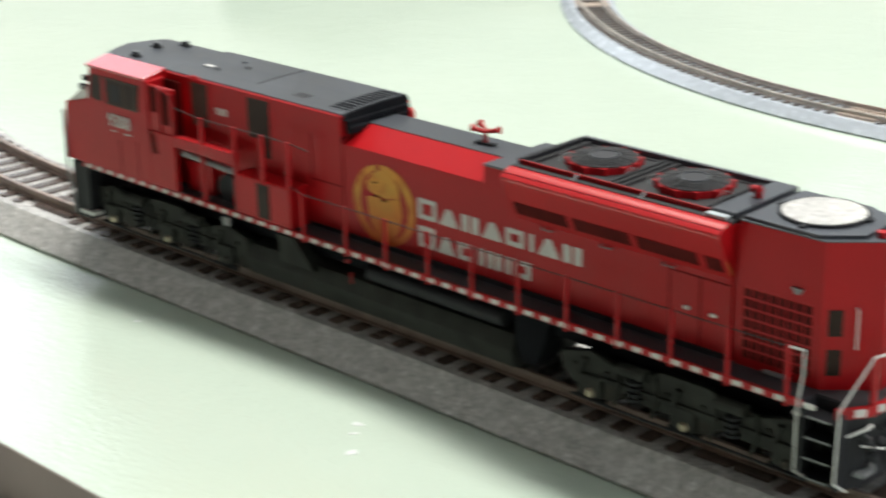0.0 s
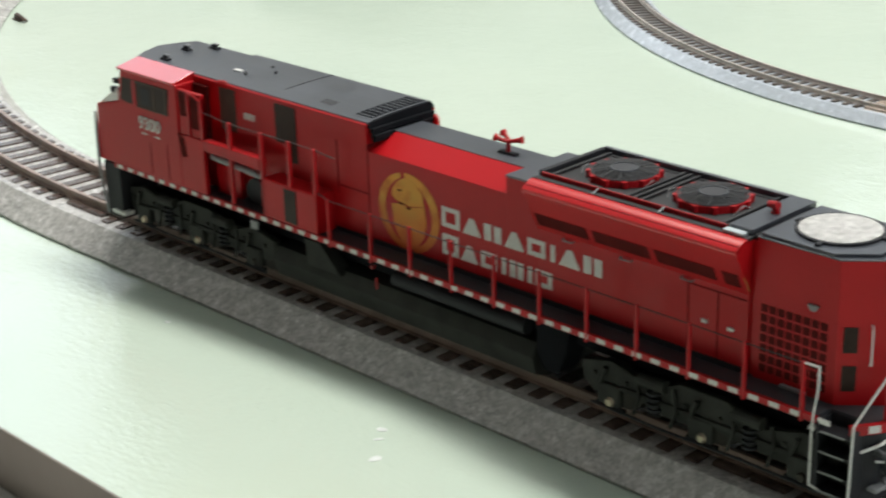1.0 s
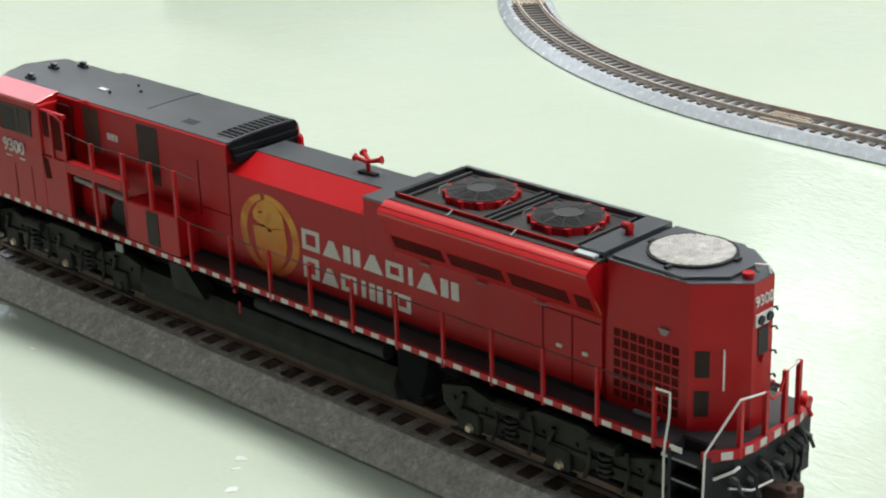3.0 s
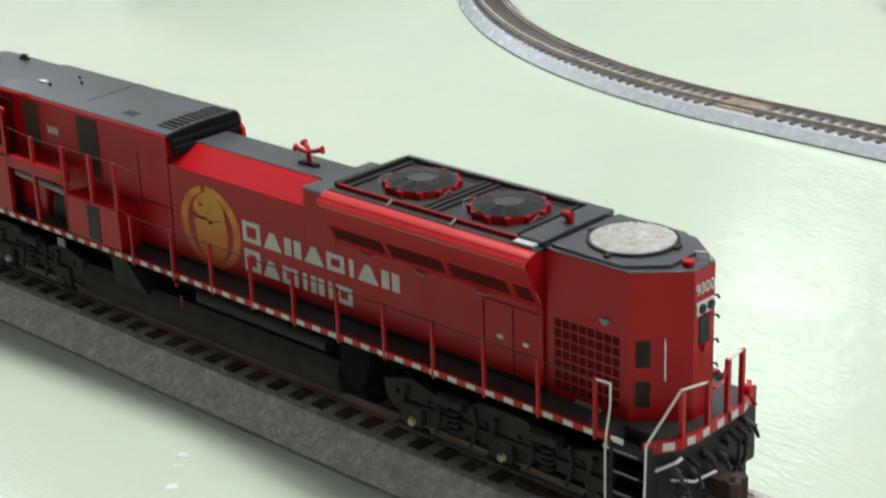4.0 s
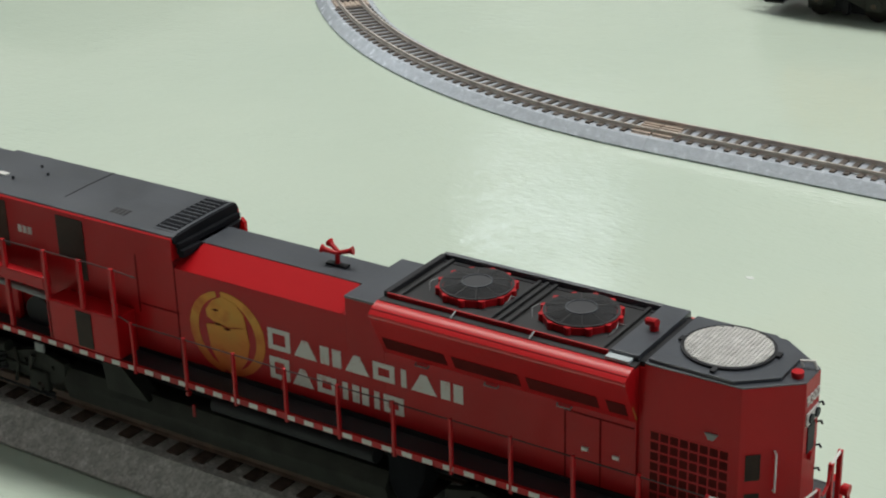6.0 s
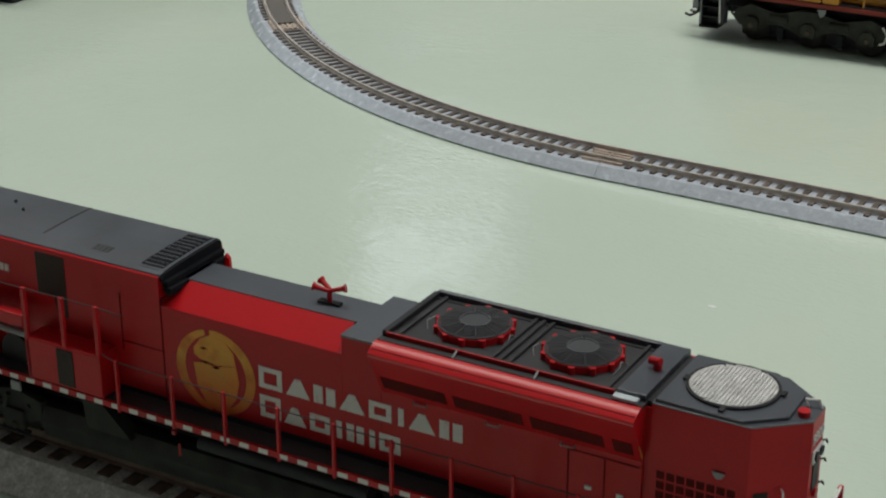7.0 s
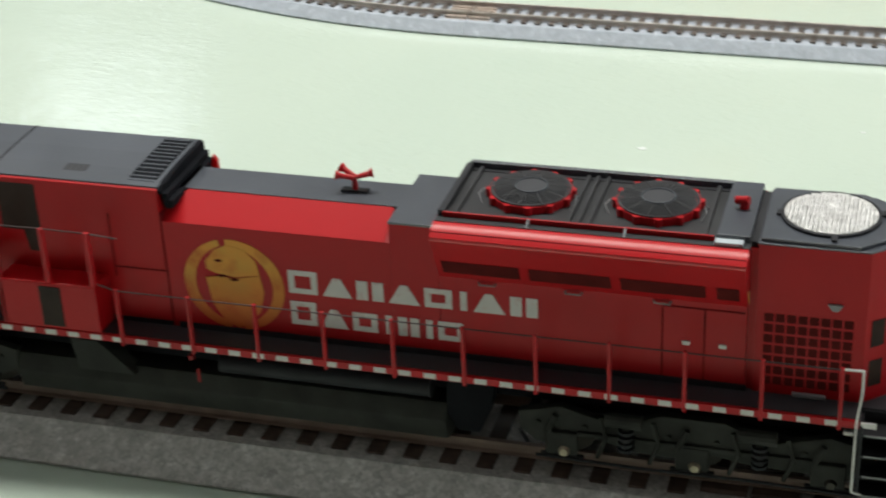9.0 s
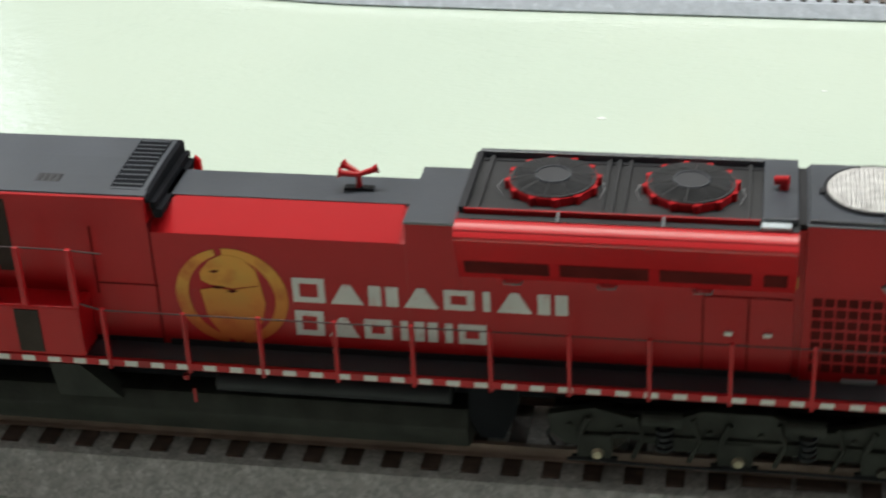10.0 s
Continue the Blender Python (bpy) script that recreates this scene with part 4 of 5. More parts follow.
for x, y in ((55.6, -1), (73.8, 1.6), (66, -9.6)):
    part("grille_clip", box(B(), x - 0.5, x + 0.5, y - 0.9, y + 0.9, 61.7, 62.2, 0.15), BLACK, rr)
part("roof_cap", rod(B(), (79.2, -2.6, 60.9), (79.2, -2.6, 62.0), 1.15, 16), RED_PLASTIC, LOCO, "small round red cap")
part("antenna_loop", tube(B(), [(78.8, 1.2, 60.9), (78.2, 1.2, 62.2), (80.6, 1.8, 62.4), (81.2, 1.8, 60.8)], 0.25, 6), RAILWHITE, LOCO)
# end lamps, number, latches
bm = box(B(), 81.5, 82.0, -3.5, 2.1, 51.6, 54.2, 0.2)
lamp = part("headlight_plate", bm, RAILWHITE, rear)
for y in (-2.1, 0.7):
    part("headlight", rod(B(), (81.9, y, 52.9), (82.4, y, 52.9), 0.95, 16), BLACK, lamp)
part("end_recess", box(B(), 81.45, 81.8, -2.3, 0.9, 45.4, 51.0), BLACK, rear)
part("end_latch", rod(B(), (81.5, -0.7, 44.5), (82.3, -0.7, 44.5), 0.9, 10), RED_PLASTIC, rear)
for z in (40, 45, 50, 54):
    part("end_hook", tube(B(), [(81.5, 2.2, z), (82.3, 2.6, z + 0.2), (82.5, 2.8, z - 0.5)], 0.22, 6), BLACK, rear)

# side grille of the rear hood, vents and marks
for s in (-1, 1):
    def yy(a, b):
        return (min(s * a, s * b), max(s * a, s * b))
    side = SIDE if s < 0 else 10.2
    # backing plate painted dark for the shade in the mesh holes
    g = part("side_grille", box(B(), 54.6, 70.6, *yy(side - 0.9, side + 0.015), 32.0, 47.3), SHADE_PRINT, rear, "dark square-meshed grille with red bars")
    for i in range(9):
        x = 54.6 + i * 2.0
        part("grille_bar", box(B(), x - 0.17, x + 0.17, *yy(side - 0.5, side + 0.02), 32.0, 47.3), RED, g)
    for i in range(8):
        z = 32.0 + i * 15.3 / 7
        part("grille_bar", box(B(), 54.6, 70.6, *yy(side - 0.5, side + 0.05), z - 0.22, z + 0.22), RED, g)
    part("side_light", prism(B(), [(65.8, 50.1), (68.4, 50.1), (67.6, 48.9), (66.6, 48.9)], "y", *yy(side, side + 0.5)), GREY, rear, "small grey marker plate")
    part("step_tread", box(B(), 60.4, 66.4, *yy(side + 0.2, side + 1.0), 30.6, 31.3, 0.1), GREY, LOCO)
    # chamfer face: frame of reference along the slanted wall
    a, b = (Vector((72.6, -SIDE, 0)), Vector((81.6, -4.0, 0))) if s < 0 else (Vector((72.0, 10.2, 0)), Vector((81.6, 2.6, 0)))
    d = (b - a).normalized()
    n = Vector((d.y, -d.x, 0)) * (1 if s < 0 else -1)
    for z0, z1 in ((41.6, 47.0), (33.4, 38.8)):
        bm = B()
        q = [a + d * u + n * 0.15 + Vector((0, 0, z)) for u, z in ((1.2, z0), (4.0, z0), (4.0, z1), (1.2, z1))]
        vs = [bm.verts.new(v) for v in q]
        ws = [bm.verts.new(v - n * 0.6) for v in q]
        bm.faces.new(vs), bm.faces.new(ws[::-1])
        for i in range(4):
            bm.faces.new((vs[i], ws[i], ws[(i + 1) % 4], vs[(i + 1) % 4]))
        part("vent_window", bm, GLASS, rear, "small dark vent window")
    e = a + d * 6.6
    if s < 0:
        part("grab_rail", tube(B(), [tuple(e + Vector((0, 0, 47.4))), tuple(e + n * 1.1 + Vector((0, 0, 47.2))), tuple(e + n * 1.1 + Vector((0, 0, 39.4))), tuple(e + Vector((0, 0, 39.2)))], 0.2, 6), RAILWHITE, rear, "white vertical grab rail")

# handrails along the walkway
for s in (-1, 1):
    xs = [-70.5, -55.3] + [-41.4 + 13.85 * i for i in range(9 if s < 0 else 8)]
    for x in xs:
        bm = box(B(), x - 0.36, x + 0.36, *sorted((s * 17.4, s * 18.2)), 28.2, 41.0, 0.15)
        part("handrail_post", bm, RED_PLASTIC, LOCO)
    pts = [(x, s * 17.8, 40.6) for x in xs]
    part("handrail", tube(B(), [(-74.6, s * 17.6, 41.6)] + pts, 0.16, 6), WIRE, LOCO)
    if s < 0:
        part("end_handrail", tube(B(), [(69.4, s * 17.8, 40.7), (73.0, s * 17.8, 40.8), (73.0, s * 17.9, 36), (72.4, s * 18.3, 30.5), (72.4, s * 18.6, 27), (72.4, s * 18.6, 15.5), (74.5, s * 17.6, 14.4)], 0.24, 8), RAILWHITE, LOCO, "white bent handrail beside the steps")
    part("end_handrail", tube(B(), [(84.6, s * 3.4, 39.2), (84.2, s * 11.2, 40.4), (81.3, s * 17.9, 30.8), (81.3, s * 18.5, 15.5), (83.6, s * 17.6, 14.4)], 0.24, 8), RAILWHITE, LOCO, "white bent handrail beside the steps") if s < 0 else None
    for x, y, z in ((84.0, 10.6, 40.2), (84.7, 3.4, 39.4)) if s < 0 else ((84.4, 8.2, 41.8), (84.7, 3.0, 41.6)):
        part("end_post", box(B(), x - 0.5, x + 0.5, *sorted((s * (y - 0.5), s * (y + 0.5))), 28.0, z, 0.15), RED_PLASTIC, LOCO)
    # stepwell with three treads
    st = part("stepwell", box(B(), 73.6, 80.6, *sorted((s * 12.5, s * 13.5)), 13.5, 30), BLACK, LOCO, "black stepwell with pale-edged treads")
    for z in (14.2, 18.4, 22.8, 27.2):
        t = part("tread", box(B(), 73.4, 80.8, *sorted((s * 13, s * 18)), z, z + 0.5), BLACK, st)
        part("tread_edge", box(B(), 74.0, 79.6, *sorted((s * 17.95, s * 18.15)), z + 0.2, z + 0.55), GREY, t)
    part("step_side", box(B(), 80.8, 81.6, *sorted((s * 12.5, s * 18)), 13.5, 29.5, 0.2), BLACK, st)
    part("step_side", box(B(), 72.8, 73.6, *sorted((s * 12.5, s * 18)), 13.5, 29.5, 0.2), BLACK, st)
    # front step, plough side
    f = part("front_step", box(B(), -170, -162.5, *sorted((s * 12.5, s * 17.6)), 13, 29.5, 0.4), BLACK, LOCO)
    part("front_handrail", tube(B(), [(-171.5, s * 17.8, 44), (-170.8, s * 18.6, 28), (-168.8, s * 18.4, 14)], 0.4, 6), GREY, LOCO)
    part("front_tread", box(B(), -167, -160.5, *sorted((s * 15, s * 18.3)), 14.5, 15.6, 0.2), RAILWHITE, f)
    part("edge_tab", box(B(), 73.1, 75.9, *sorted((s * 17.5, s * 17.9)), 29.0, 30.1, 0.1), RAILWHITE, LOCO)
    part("walk_light", box(B(), 70.2, 72.0, *sorted((s * 15.5, s * 16.6)), 26.2, 27.0, 0.2), RAILWHITE, LOCO)

part("end_chain", tube(B(), [(84.7, -3.4, 39.0), (85.0, -1.4, 37.2), (85.0, 0.8, 38.0), (84.7, 3.0, 41.2)], 0.3, 6), RED_PLASTIC, LOCO, "drooping red chain")
part("end_bar", tube(B(), [(84.7, 3.0, 41.4), (84.4, 8.2, 41.6)], 0.3, 6), RAILWHITE, LOCO)

# couplers, hoses and pilots
for e, x in ((1, 83.6), (-1, -171.0)):
    part("pilot", prism(B(), [(x - e * 3, -16), (x, -12), (x, 12), (x - e * 3, 16)], "z", 13, 28, 0.4), BLACK, LOCO, "black pilot plate")
    c = part("coupler", box(B(), min(x, x + e * 4.5), max(x, x + e * 4.5), -1.5, 1.5, 15.2, 18.4, 0.4), RUST, LOCO, "rust-brown knuckle coupler")
    bm = prism(B(), [(x + e * 4, -2.4), (x + e * 6.2, -3.0), (x + e * 7.6, -1.6), (x + e * 6.4, 0.2), (x + e * 7.4, 1.6), (x + e * 6.0, 2.8), (x + e * 4, 2.2)], "z", 14.2, 19.4, 0.4)
    part("knuckle", bm, RUST, c)
    part("knuckle_pin", rod(B(), (x + e * 6, -1.6, 12.8), (x + e * 6, -1.6, 20.6), 0.6, 8), RUST, c)
    for y in (-8, 5.5, 8):
        part("air_hose", tube(B(), [(x, y, 25), (x + e * 2.5, y, 24), (x + e * 2.6, y * 0.95, 20), (x + e * 1.8, y * 0.9, 17)], 0.38, 6), BLACK, LOCO)
    part("uncoupling_bar", tube(B(), [(x - e * 2, -15.5, 24.6), (x + e * 0.6, -12.5, 26.0), (x + e * 0.8, -11.0, 26.4)], 0.35, 6), RAILWHITE, LOCO)
    for y, z in ((-11, 22), (-3.4, 24.5), (3.6, 24.5), (10.5, 21.5)):
        part("pilot_fitting", rod(B(), (x - e * 0.5, y, z), (x + e * 1.8, y * 0.97, z - 0.8), 1.1, 10, 0.8), BLACK, LOCO)

for y, z, r in ((-12.8, 24.6, 0.9), (-10.2, 19.6, 1.2), (-6.6, 21.2, 1.3), (-1.8, 22.8, 1.0), (2.2, 21.6, 1.2), (6.8, 18.6, 1.2), (12.0, 24.4, 0.9), (9.4, 26.4, 0.8)):
    bm = rod(B(), (83.2, y, z), (85.4, y, z - 0.5), r, 12, r * 0.75)
    rod(bm, (85.2, y, z - 0.4), (86.0, y + 0.3, z - 2.6), r * 0.45, 8)
    part("hose_fitting", bm, DECK, LOCO)
part("pilot_step", box(B(), 83.0, 85.2, -14.6, -11.0, 16.4, 17.2, 0.15), GREY, LOCO)
part("pilot_plate", box(B(), 83.4, 84.1, -10.4, -8.0, 15.0, 17.6, 0.15), GREY, LOCO)
part("cut_lever", tube(B(), [(84.2, -14.0, 23.0), (86.0, -9.0, 21.2), (86.4, -2.5, 20.8)], 0.25, 6), RAILWHITE, LOCO)

bm = rod(B(), (85.0, 9.2, 33.0), (86.4, 9.2, 33.0), 1.2, 14)
rod(bm, (85.4, 9.2, 33.0), (86.0, 10.6, 29.5), 0.5, 8)
part("brake_wheel", bm, RED_PLASTIC, LOCO, "red hand brake fitting")

# gold roundel on the hood side: a ring and a plain shield
for s in (-1, 1):
    y0, y1 = sorted((s * (SIDE + 0.02), s * (SIDE + 0.12)))
    cx, cz = -47.8, 41.2
    bm = B()
    n = 40
    for a0, a1 in ((104, 262), (-82, 96)):
        inner, outer = [], []
        for i in range(n + 1):
            a = radians(a0 + (a1 - a0) * i / n)
            k = 1.3 + 1.1 * math.sin(math.pi * i / n)
            outer.append((cx + 10.5 * math.cos(a), cz + 10.0 * math.sin(a)))
            inner.append((cx + (10.5 - k) * math.cos(a), cz + (10.0 - k) * math.sin(a)))
        prism(bm, outer + inner[::-1], "y", y0, y1)
    roundel = part("roundel", bm, GOLD, LOCO, "gold printed ring emblem")
    for nm, pts in (("shield", [(-53.6, 42.4), (-50.6, 43.0), (-47.8, 42.6), (-45.2, 43.2), (-42.2, 43.8), (-41.6, 40.0), (-42.6, 36.0), (-44.8, 33.0), (-47.6, 31.6), (-50.6, 33.2), (-52.7, 36.6)]),
                    ("shield_top", [(-53.4, 46.0), (-51.4, 48.6), (-48.6, 50.0), (-45.2, 49.4), (-42.8, 47.0), (-42.2, 43.9), (-45.0, 43.5), (-47.4, 43.0), (-49.8, 43.4), (-51.6, 43.6), (-53.2, 44.4)])):
        bm = prism(B(), pts, "y", y0, y1)
        for v in bm.verts:
            v.co.y += s * 0.06
        part(nm, bm, GOLD, roundel)
    for x, z, w in ((-50.2, 43.1, 2.8), (-47.6, 42.4, 2.2), (-50.6, 46.4, 2.0)):
        bm = prism(B(), [(x - w / 2, z), (x, z - 0.3), (x + w / 2, z + 0.1), (x + w * 0.1, z + 0.4)], "y", y0, y1)
        for v in bm.verts:
            v.co.y += s * 0.12
        part("shield_mark", bm, SHADE_PRINT, roundel)

# white name in plain blocks, one for each character
def blocks(z, shapes, s):
    """Plain marks of a row: frames, wedges, paired bars and single bars, each from x0 to x1 with the height h."""
    y0, y1 = sorted((s * (SIDE + 0.02), s * (SIDE + 0.12)))
    for kind, x0, x1, h in shapes:
        bm = B()
        w, k = x1 - x0, 1.25
        if kind == "wedge":
            prism(bm, [(x0, z), (x1, z), (x0 + w * 0.62, z + h), (x0 + w * 0.38, z + h)], "y", y0, y1)
        elif kind == "bar":
            box(bm, x0, x1, y0, y1, z, z + h)
        elif kind == "pair":
            box(bm, x0, x0 + w * 0.42, y0, y1, z, z + h)
            box(bm, x1 - w * 0.42, x1, y0, y1, z, z + h)
        else:
            box(bm, x0, x0 + k, y0, y1, z, z + h)
            box(bm, x1 - k, x1, y0, y1, z, z + h)
            box(bm, x0 + k, x1 - k, y0, y1, z, z + 1.1)
            box(bm, x0 + k, x1 - k, y0, y1, z + h - 1.1, z + h)
        part("name_block", bm, WHITE, LOCO)


for s in (-1, 1):
    blocks(40.9, [("frame", -36.3, -30.4, 5.0), ("wedge", -29.4, -23.4, 4.1), ("pair", -22.4, -17.0, 4.1), ("wedge", -16.0, -9.8, 4.1), ("frame", -8.8, -3.4, 4.1), ("bar", -1.8, -0.5, 4.1), ("wedge", 0.7, 6.9, 4.1), ("pair", 7.9, 13.2, 4.1)], s)
    blocks(33.9, [("frame", -36.3, -31.0, 5.2), ("wedge", -30.2, -24.6, 4.1), ("frame", -23.6, -18.6, 4.1), ("bar", -16.9, -15.6, 4.1), ("pair", -14.4, -10.2, 4.1), ("bar", -8.8, -7.5, 4.1), ("frame", -6.4, -1.4, 4.1)], s)


def number(text, size, m, mat, parent, name="road_number"):
    c = bpy.data.curves.new(name, "FONT")
    c.body, c.size, c.extrude, c.offset = text, size / 1000, 0.00008, 0.0
    c.bevel_depth = size / 1000 * 0.018
    c.align_x, c.align_y = "CENTER", "CENTER"
    o = bpy.data.objects.new(name, c)
    scene.collection.objects.link(o)
    dg = bpy.context.evaluated_depsgraph_get()
    me = bpy.data.meshes.new_from_object(o.evaluated_get(dg))
    bpy.data.objects.remove(o)
    me.materials.clear()
    me.materials.append(mat)
    k = new(name, me)
    k.parent = parent
    base = BASE[parent] / 1000
    k.matrix_basis = Matrix.Translation(-base) @ m
    return k


for x in (-148.6, -142.4):
    part("printed_mark", box(B(), x, x + 2.6, -18.08, -17.95, 42.0, 42.4), NUMBER, LOCO)


def wall_text(x, y, z, rz):
    return Matrix.Translation((x / 1000, y / 1000, z / 1000)) @ Euler((radians(90), 0, radians(rz))).to_matrix().to_4x4()


number("9300", 5.0, wall_text(-144.2, -18.26, 45.2, 0), NUMBER, LOCO)
number("9300", 3.0, wall_text(81.7, -0.7, 56.6, 90), NUMBER, LOCO)

# ---- the yellow locomotive, standing on the bare table ----
YY, YX = 421.5, -103
YL = thing("model_locomotive", 20, YY, 0, "yellow and grey model diesel locomotive with red sill line", "model train")


def yp(a, b):
    return YY + a, YY + b


part("walkway", box(B(), YX + 2, YX + 258, *yp(-17, 17), 20.0, 22.4, 0.3), BLACK, YL)
part("frame", box(B(), YX + 14, YX + 246, *yp(-9, 9), 15, 20), BLACK, YL)
for s in (-1, 1):
    part("sill", box(B(), YX + 11, YX + 250, *sorted((YY + s * 17, YY + s * 17.7)), 20.0, 21.8, 0.2), DARKRED, YL, "dull dark red sill line")
    part("side_box", box(B(), YX + 53.6, YX + 60.6, *sorted((YY + s * 11, YY + s * 17.4)), 22.2, 36, 0.4), YELLOW, YL)
    part("side_box", box(B(), YX + 80.8, YX + 122, *sorted((YY + s * 11, YY + s * 17.4)), 22.2, 36, 0.4), YELLOW, YL)
    part("recess_panel", box(B(), YX + 60.6, YX + 80.8, *sorted((YY + s * 11, YY + s * 12.4)), 22.6, 44, 0.2), YELLOW, YL)
    part("recess_pipe", tube(B(), [(YX + 61, YY + s * 15, 27.5), (YX + 72, YY + s * 15, 27.2), (YX + 80, YY + s * 15, 28.4)], 0.9, 8), RUST, YL)
    part("recess_pipe", rod(B(), (YX + 70.8, YY + s * 16.2, 22.4), (YX + 70.8, YY + s * 16.2, 38), 0.5, 8), YELLOW, YL)
    for i in range(8):
        part("handrail_post", box(B(), YX + 128 + i * 15, YX + 129.2 + i * 15, *sorted((YY + s * 16.8, YY + s * 17.7)), 20, 36), YELLOW, YL)
    part("handrail", rod(B(), (YX + 122, YY + s * 17.3, 35.8), (YX + 246, YY + s * 17.3, 35.8), 0.35, 6), YELLOW, YL)
    st = part("stepwell", box(B(), YX + 1.4, YX + 9.2, *sorted((YY + s * 11, YY + s * 13)), 5, 21, 0.3), DECK, YL, "black stepwell with pale-edged treads")
    for z in (5.0, 9.4, 13.8, 18.2):
        part("tread", box(B(), YX + 1.6, YX + 9.0, *sorted((YY + s * 12, YY + s * 17.4)), z, z + 0.6, 0.1), BLACK, st)
    part("step_side", box(B(), YX + 0.8, YX + 1.8, *sorted((YY + s * 11, YY + s * 17.6)), 5, 20, 0.2), BLACK, st)
    part("step_side", box(B(), YX + 9.0, YX + 11.4, *sorted((YY + s * 12, YY + s * 17.6)), 7, 22, 0.2), DECK, st)
    part("end_handrail", tube(B(), [(YX + 1.2, YY + s * 17.8, 30), (YX + 1.2, YY + s * 18, 6.5)], 0.3, 6), GREY, YL)
    part("end_handrail", tube(B(), [(YX + 9.2, YY + s * 17.9, 36), (YX + 9.2, YY + s * 18, 24), (YX + 10.0, YY + s * 18.1, 8)], 0.4, 6), RAILWHITE, YL)
    part("end_platform", box(B(), YX + 2.4, YX + 11, *sorted((YY + s * 9, YY + s * 17.4)), 22.0, 25.6, 0.4), GREY, YL, "grey painted end platform")
    part("sand_pipe", tube(B(), [(YX + 13.5, YY + s * 14, 20), (YX + 13.8, YY + s * 14, 12), (YX + 16, YY + s * 12, 9)], 0.5, 6), BLACK, YL)
    part("sand_pipe", tube(B(), [(YX + 11.5, YY + s * 14.5, 15.6), (YX + 19, YY + s * 14.5, 15.2)], 0.5, 6), BLACK, YL)
    part("cut_out_pipe", tube(B(), [(YX + 79.2, YY + s * 15.4, 15), (YX + 81.6, YY + s * 15.8, 12), (YX + 80.6, YY + s * 15.8, 8.5), (YX + 78.4, YY + s * 15.4, 7.5)], 0.5, 6), RAILWHITE, YL)
part("cab", prism(B(), [(YX + 11.6, 22.2), (YX + 11.6, 42), (YX + 16, 44), (YX + 20, 53), (YX + 53, 53), (YX + 53, 22.2)], "y", *yp(-17.5, 17.5), 0.5), YELLOW, YL, "yellow cab")
part("nose", box(B(), YX + 3, YX + 12, *yp(-9, 9), 22, 40, 0.6), YELLOW, YL)
part("hood", prism(B(), [(YY - 11.5, 22.4), (YY - 11.5, 50), (YY - 8, 53), (YY + 8, 53), (YY + 11.5, 50), (YY + 11.5, 22.4)], "x", YX + 53, YX + 248, 0.4), YELLOW, YL)
part("roof", box(B(), YX + 42, YX + 246, *yp(-8, 8), 52.6, 54.2, 0.4), GREY, YL)
part("fuel_tank", prism(B(), [(YY - 13, 3), (YY - 9, 1.5), (YY + 9, 1.5), (YY + 13, 3), (YY + 14, 12), (YY + 12, 19), (YY - 12, 19), (YY - 14, 12)], "x", YX + 84, YX + 168, 0.4), TRUCK_GREY, YL, "dark grey fuel tank")
part("pilot", box(B(), YX - 0.6, YX + 2, *yp(-15, 15), 4, 20, 0.4), BLACK, YL)
part("lamp_box", box(B(), YX - 3.0, YX - 0.4, *yp(-17.2, -14.6), 13.0, 16.6, 0.4), GREY, YL)
part("lamp_box", box(B(), YX - 0.8, YX + 1.6, *yp(-17.6, -15.2), 17.8, 21.0, 0.4), RAILWHITE, YL)
part("end_rail", tube(B(), [(YX - 0.6, YY - 16, 29), (YX - 0.8, YY - 8, 27), (YX - 0.8, YY + 8, 27)], 0.7, 6), BLACK, YL)
part("coupler", box(B(), YX - 9, YX, *yp(-2, 2), 8, 12, 0.5), WHEEL, YL)
for y in (-14, -8, 8):
    part("air_hose", tube(B(), [(YX - 0.4, YY + y, 14), (YX - 2.0, YY + y, 10), (YX - 4.6, YY + y - 1, 8.6), (YX - 7, YY + y - 1, 9.2)], 0.6, 6), BLACK, YL)
part("hanging_valve", prism(B(), [(YX + 52.0, 19.6), (YX + 55.8, 19.6), (YX + 55.4, 17.6), (YX + 54.2, 16.2), (YX + 53.2, 16.6)], "y", YY - 18.1, YY - 17.2, 0.2), GREY, YL)
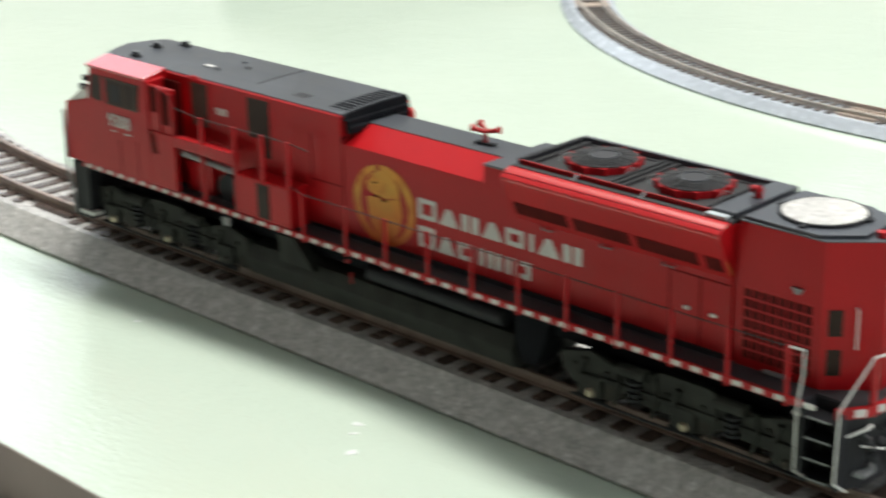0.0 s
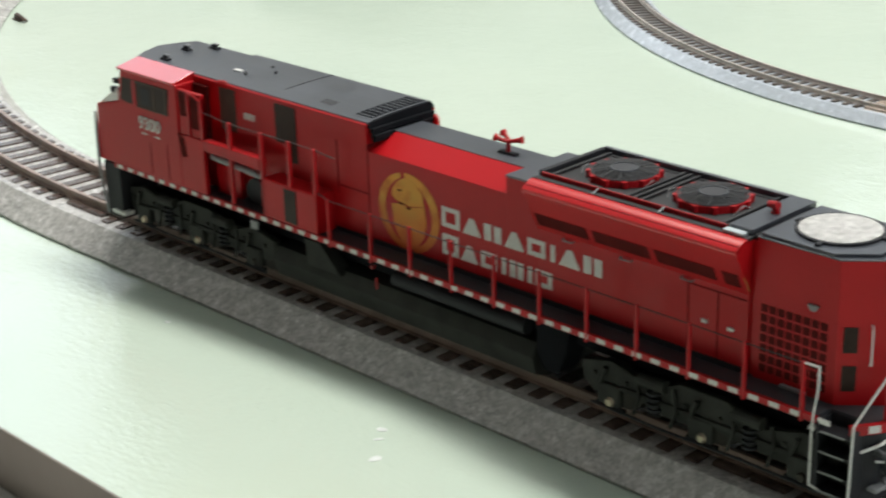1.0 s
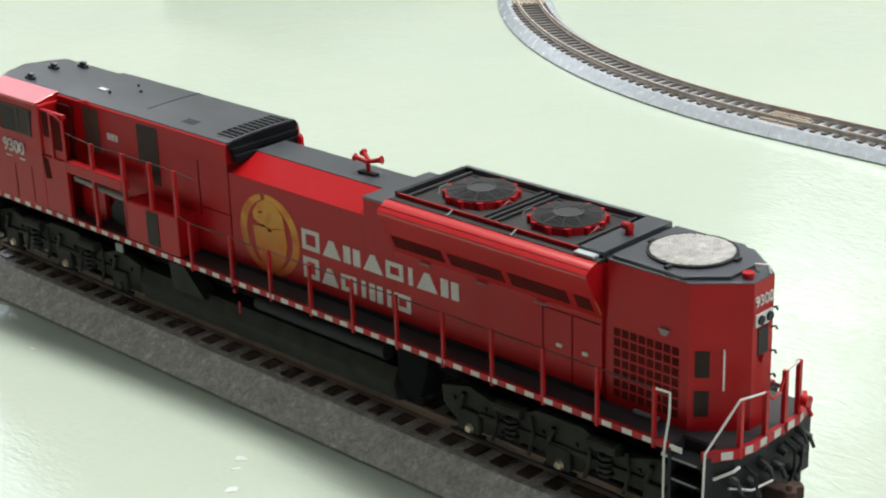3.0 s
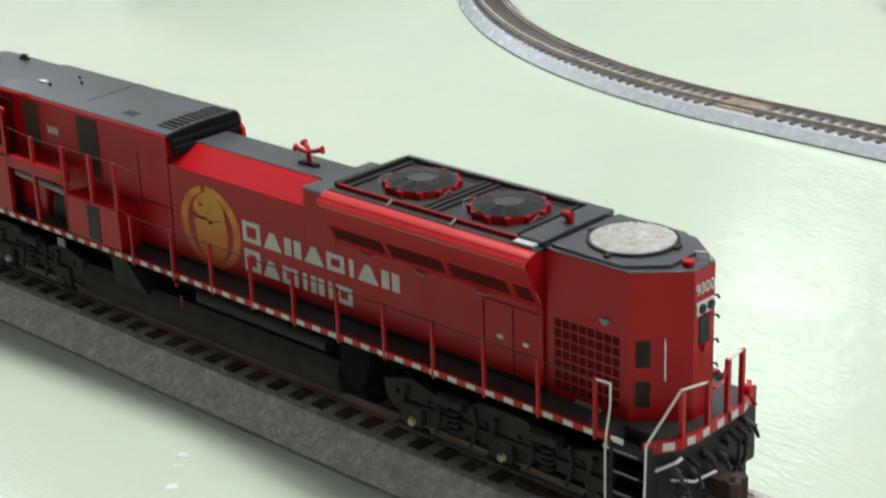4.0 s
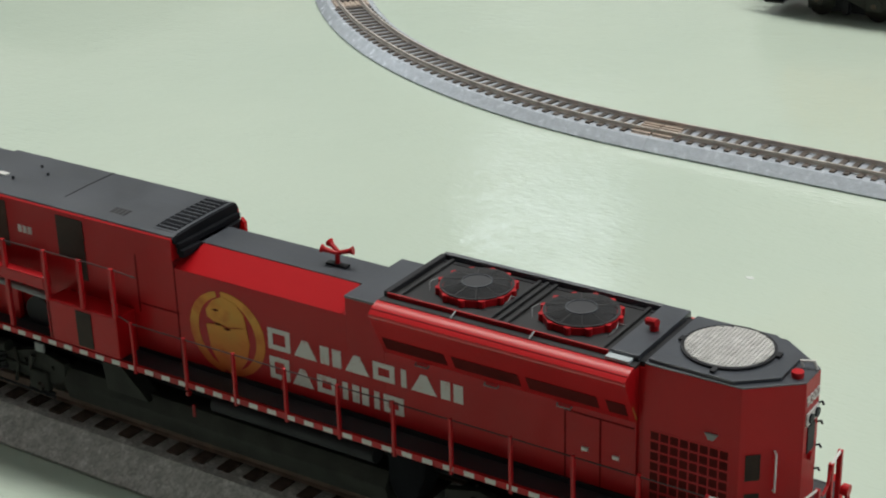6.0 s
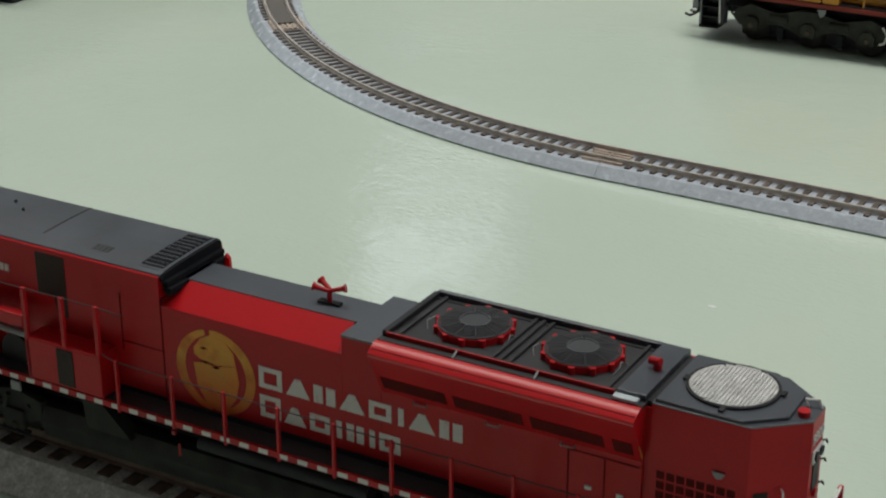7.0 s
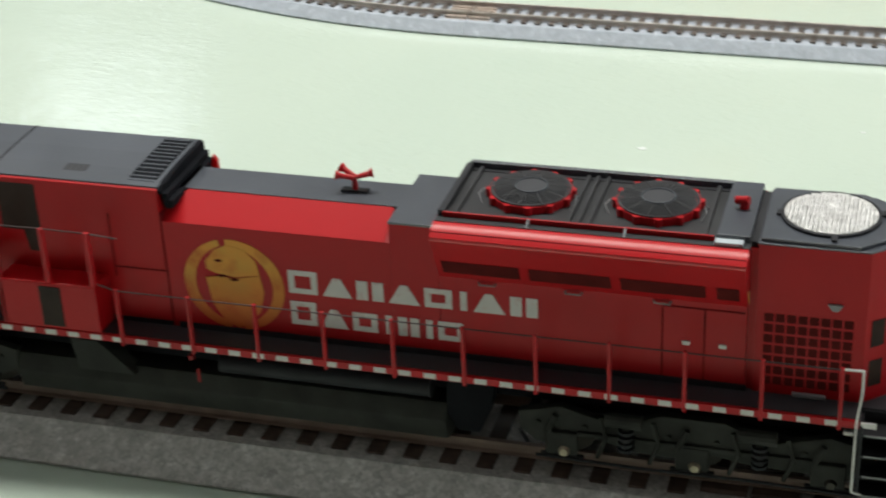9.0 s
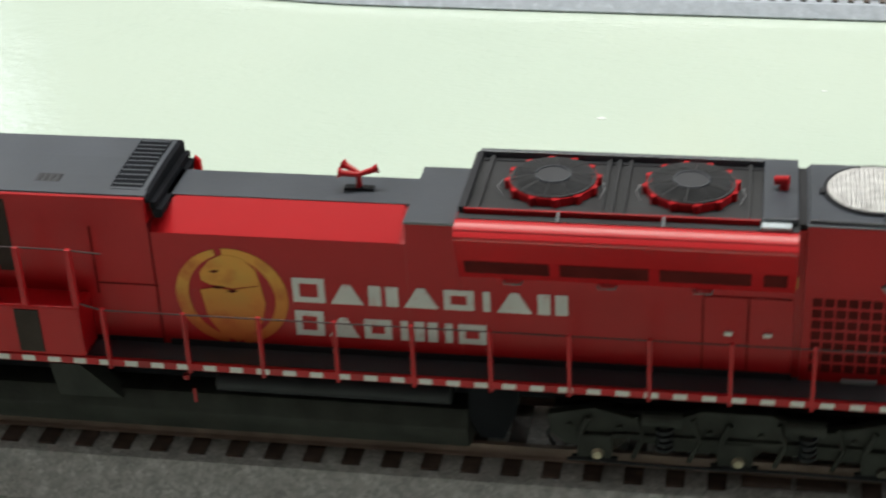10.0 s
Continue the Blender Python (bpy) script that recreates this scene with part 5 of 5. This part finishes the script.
for cx in (YX + 48, YX + 210):
    # body box reaches low to block light and darken the table beneath
    t = part("truck", box(B(), cx - 31, cx + 31, *yp(-8.5, 8.5), 2.2, 17), BLACK, YL, "black six-wheel truck")
    for s in (-1, 1):
        prof = [(-33.5, 11), (-31, 8), (-27, 6.0), (-22, 6.0), (-19, 8.8), (-13, 9.5), (-7, 7.5), (-3, 6.0), (3, 6.0), (6, 8.2), (12, 9.5), (18, 8.8), (22, 6.0), (27, 6.0), (31, 8), (33.5, 11), (32, 14.5), (26, 17.2), (14, 14.5), (4, 17), (-4, 17), (-14, 14.5), (-26, 17.2), (-32, 14.5)]
        part("side_frame", prism(B(), [(cx + x, z) for x, z in prof], "y", YY + s * 12.2, YY + s * 14.6, 0.35), TRUCK_GREY, t)
        for a in (-25, 0, 25):
            part("axle_box", prism(B(), [(cx + a - 3, 6.2), (cx + a + 3, 6.2), (cx + a + 3.4, 10), (cx + a + 1.6, 12), (cx + a - 1.6, 12), (cx + a - 3.4, 10)], "y", *sorted((YY + s * 14, YY + s * 15.8)), 0.3), TRUCK_GREY, t)
            part("bearing_cap", rod(B(), (cx + a, YY + s * 15.6, 8.2), (cx + a, YY + s * 16.2, 8.2), 1.3, 12, 0.9), BRONZE, t, "worn metal bearing cap")
        for a in (-13, 13):
            part("brake_cylinder", rod(B(), (cx + a - 4, YY + s * 14.4, 12.5), (cx + a + 4, YY + s * 14.4, 12.5), 1.6, 12), TRUCK_GREY, t)
            part("brake_shoe", box(B(), cx + a - 1.2, cx + a + 1.2, *sorted((YY + s * 9.5, YY + s * 12.5)), 2.2, 8, 0.2), BLACK, t)
    for a in (-25, 0, 25):
        bm = B()
        for s in (-1, 1):
            rod(bm, (cx + a, YY + s * 7, 6.1), (cx + a, YY + s * 9.4, 6.1), 6.0, 24)
        rod(bm, (cx + a, YY - 7, 6.1), (cx + a, YY + 7, 6.1), 1.3, 8)
        part("wheelset", bm, TRUCK_GREY, t)

# ---- black power pack on the far side of the table ----
pk = thing("power_pack", -450, 390, 0, "black plastic train power pack on the table", "controller")
part("case", prism(B(), [(-502, 0), (-398, 0), (-399, 34), (-410, 40), (-490, 40), (-501, 34)], "y", 300, 480, 1.5), BLACK, pk)
part("knob", rod(B(), (-450, 360, 40), (-450, 360, 54), 14, 24, 11), BLACK, pk)
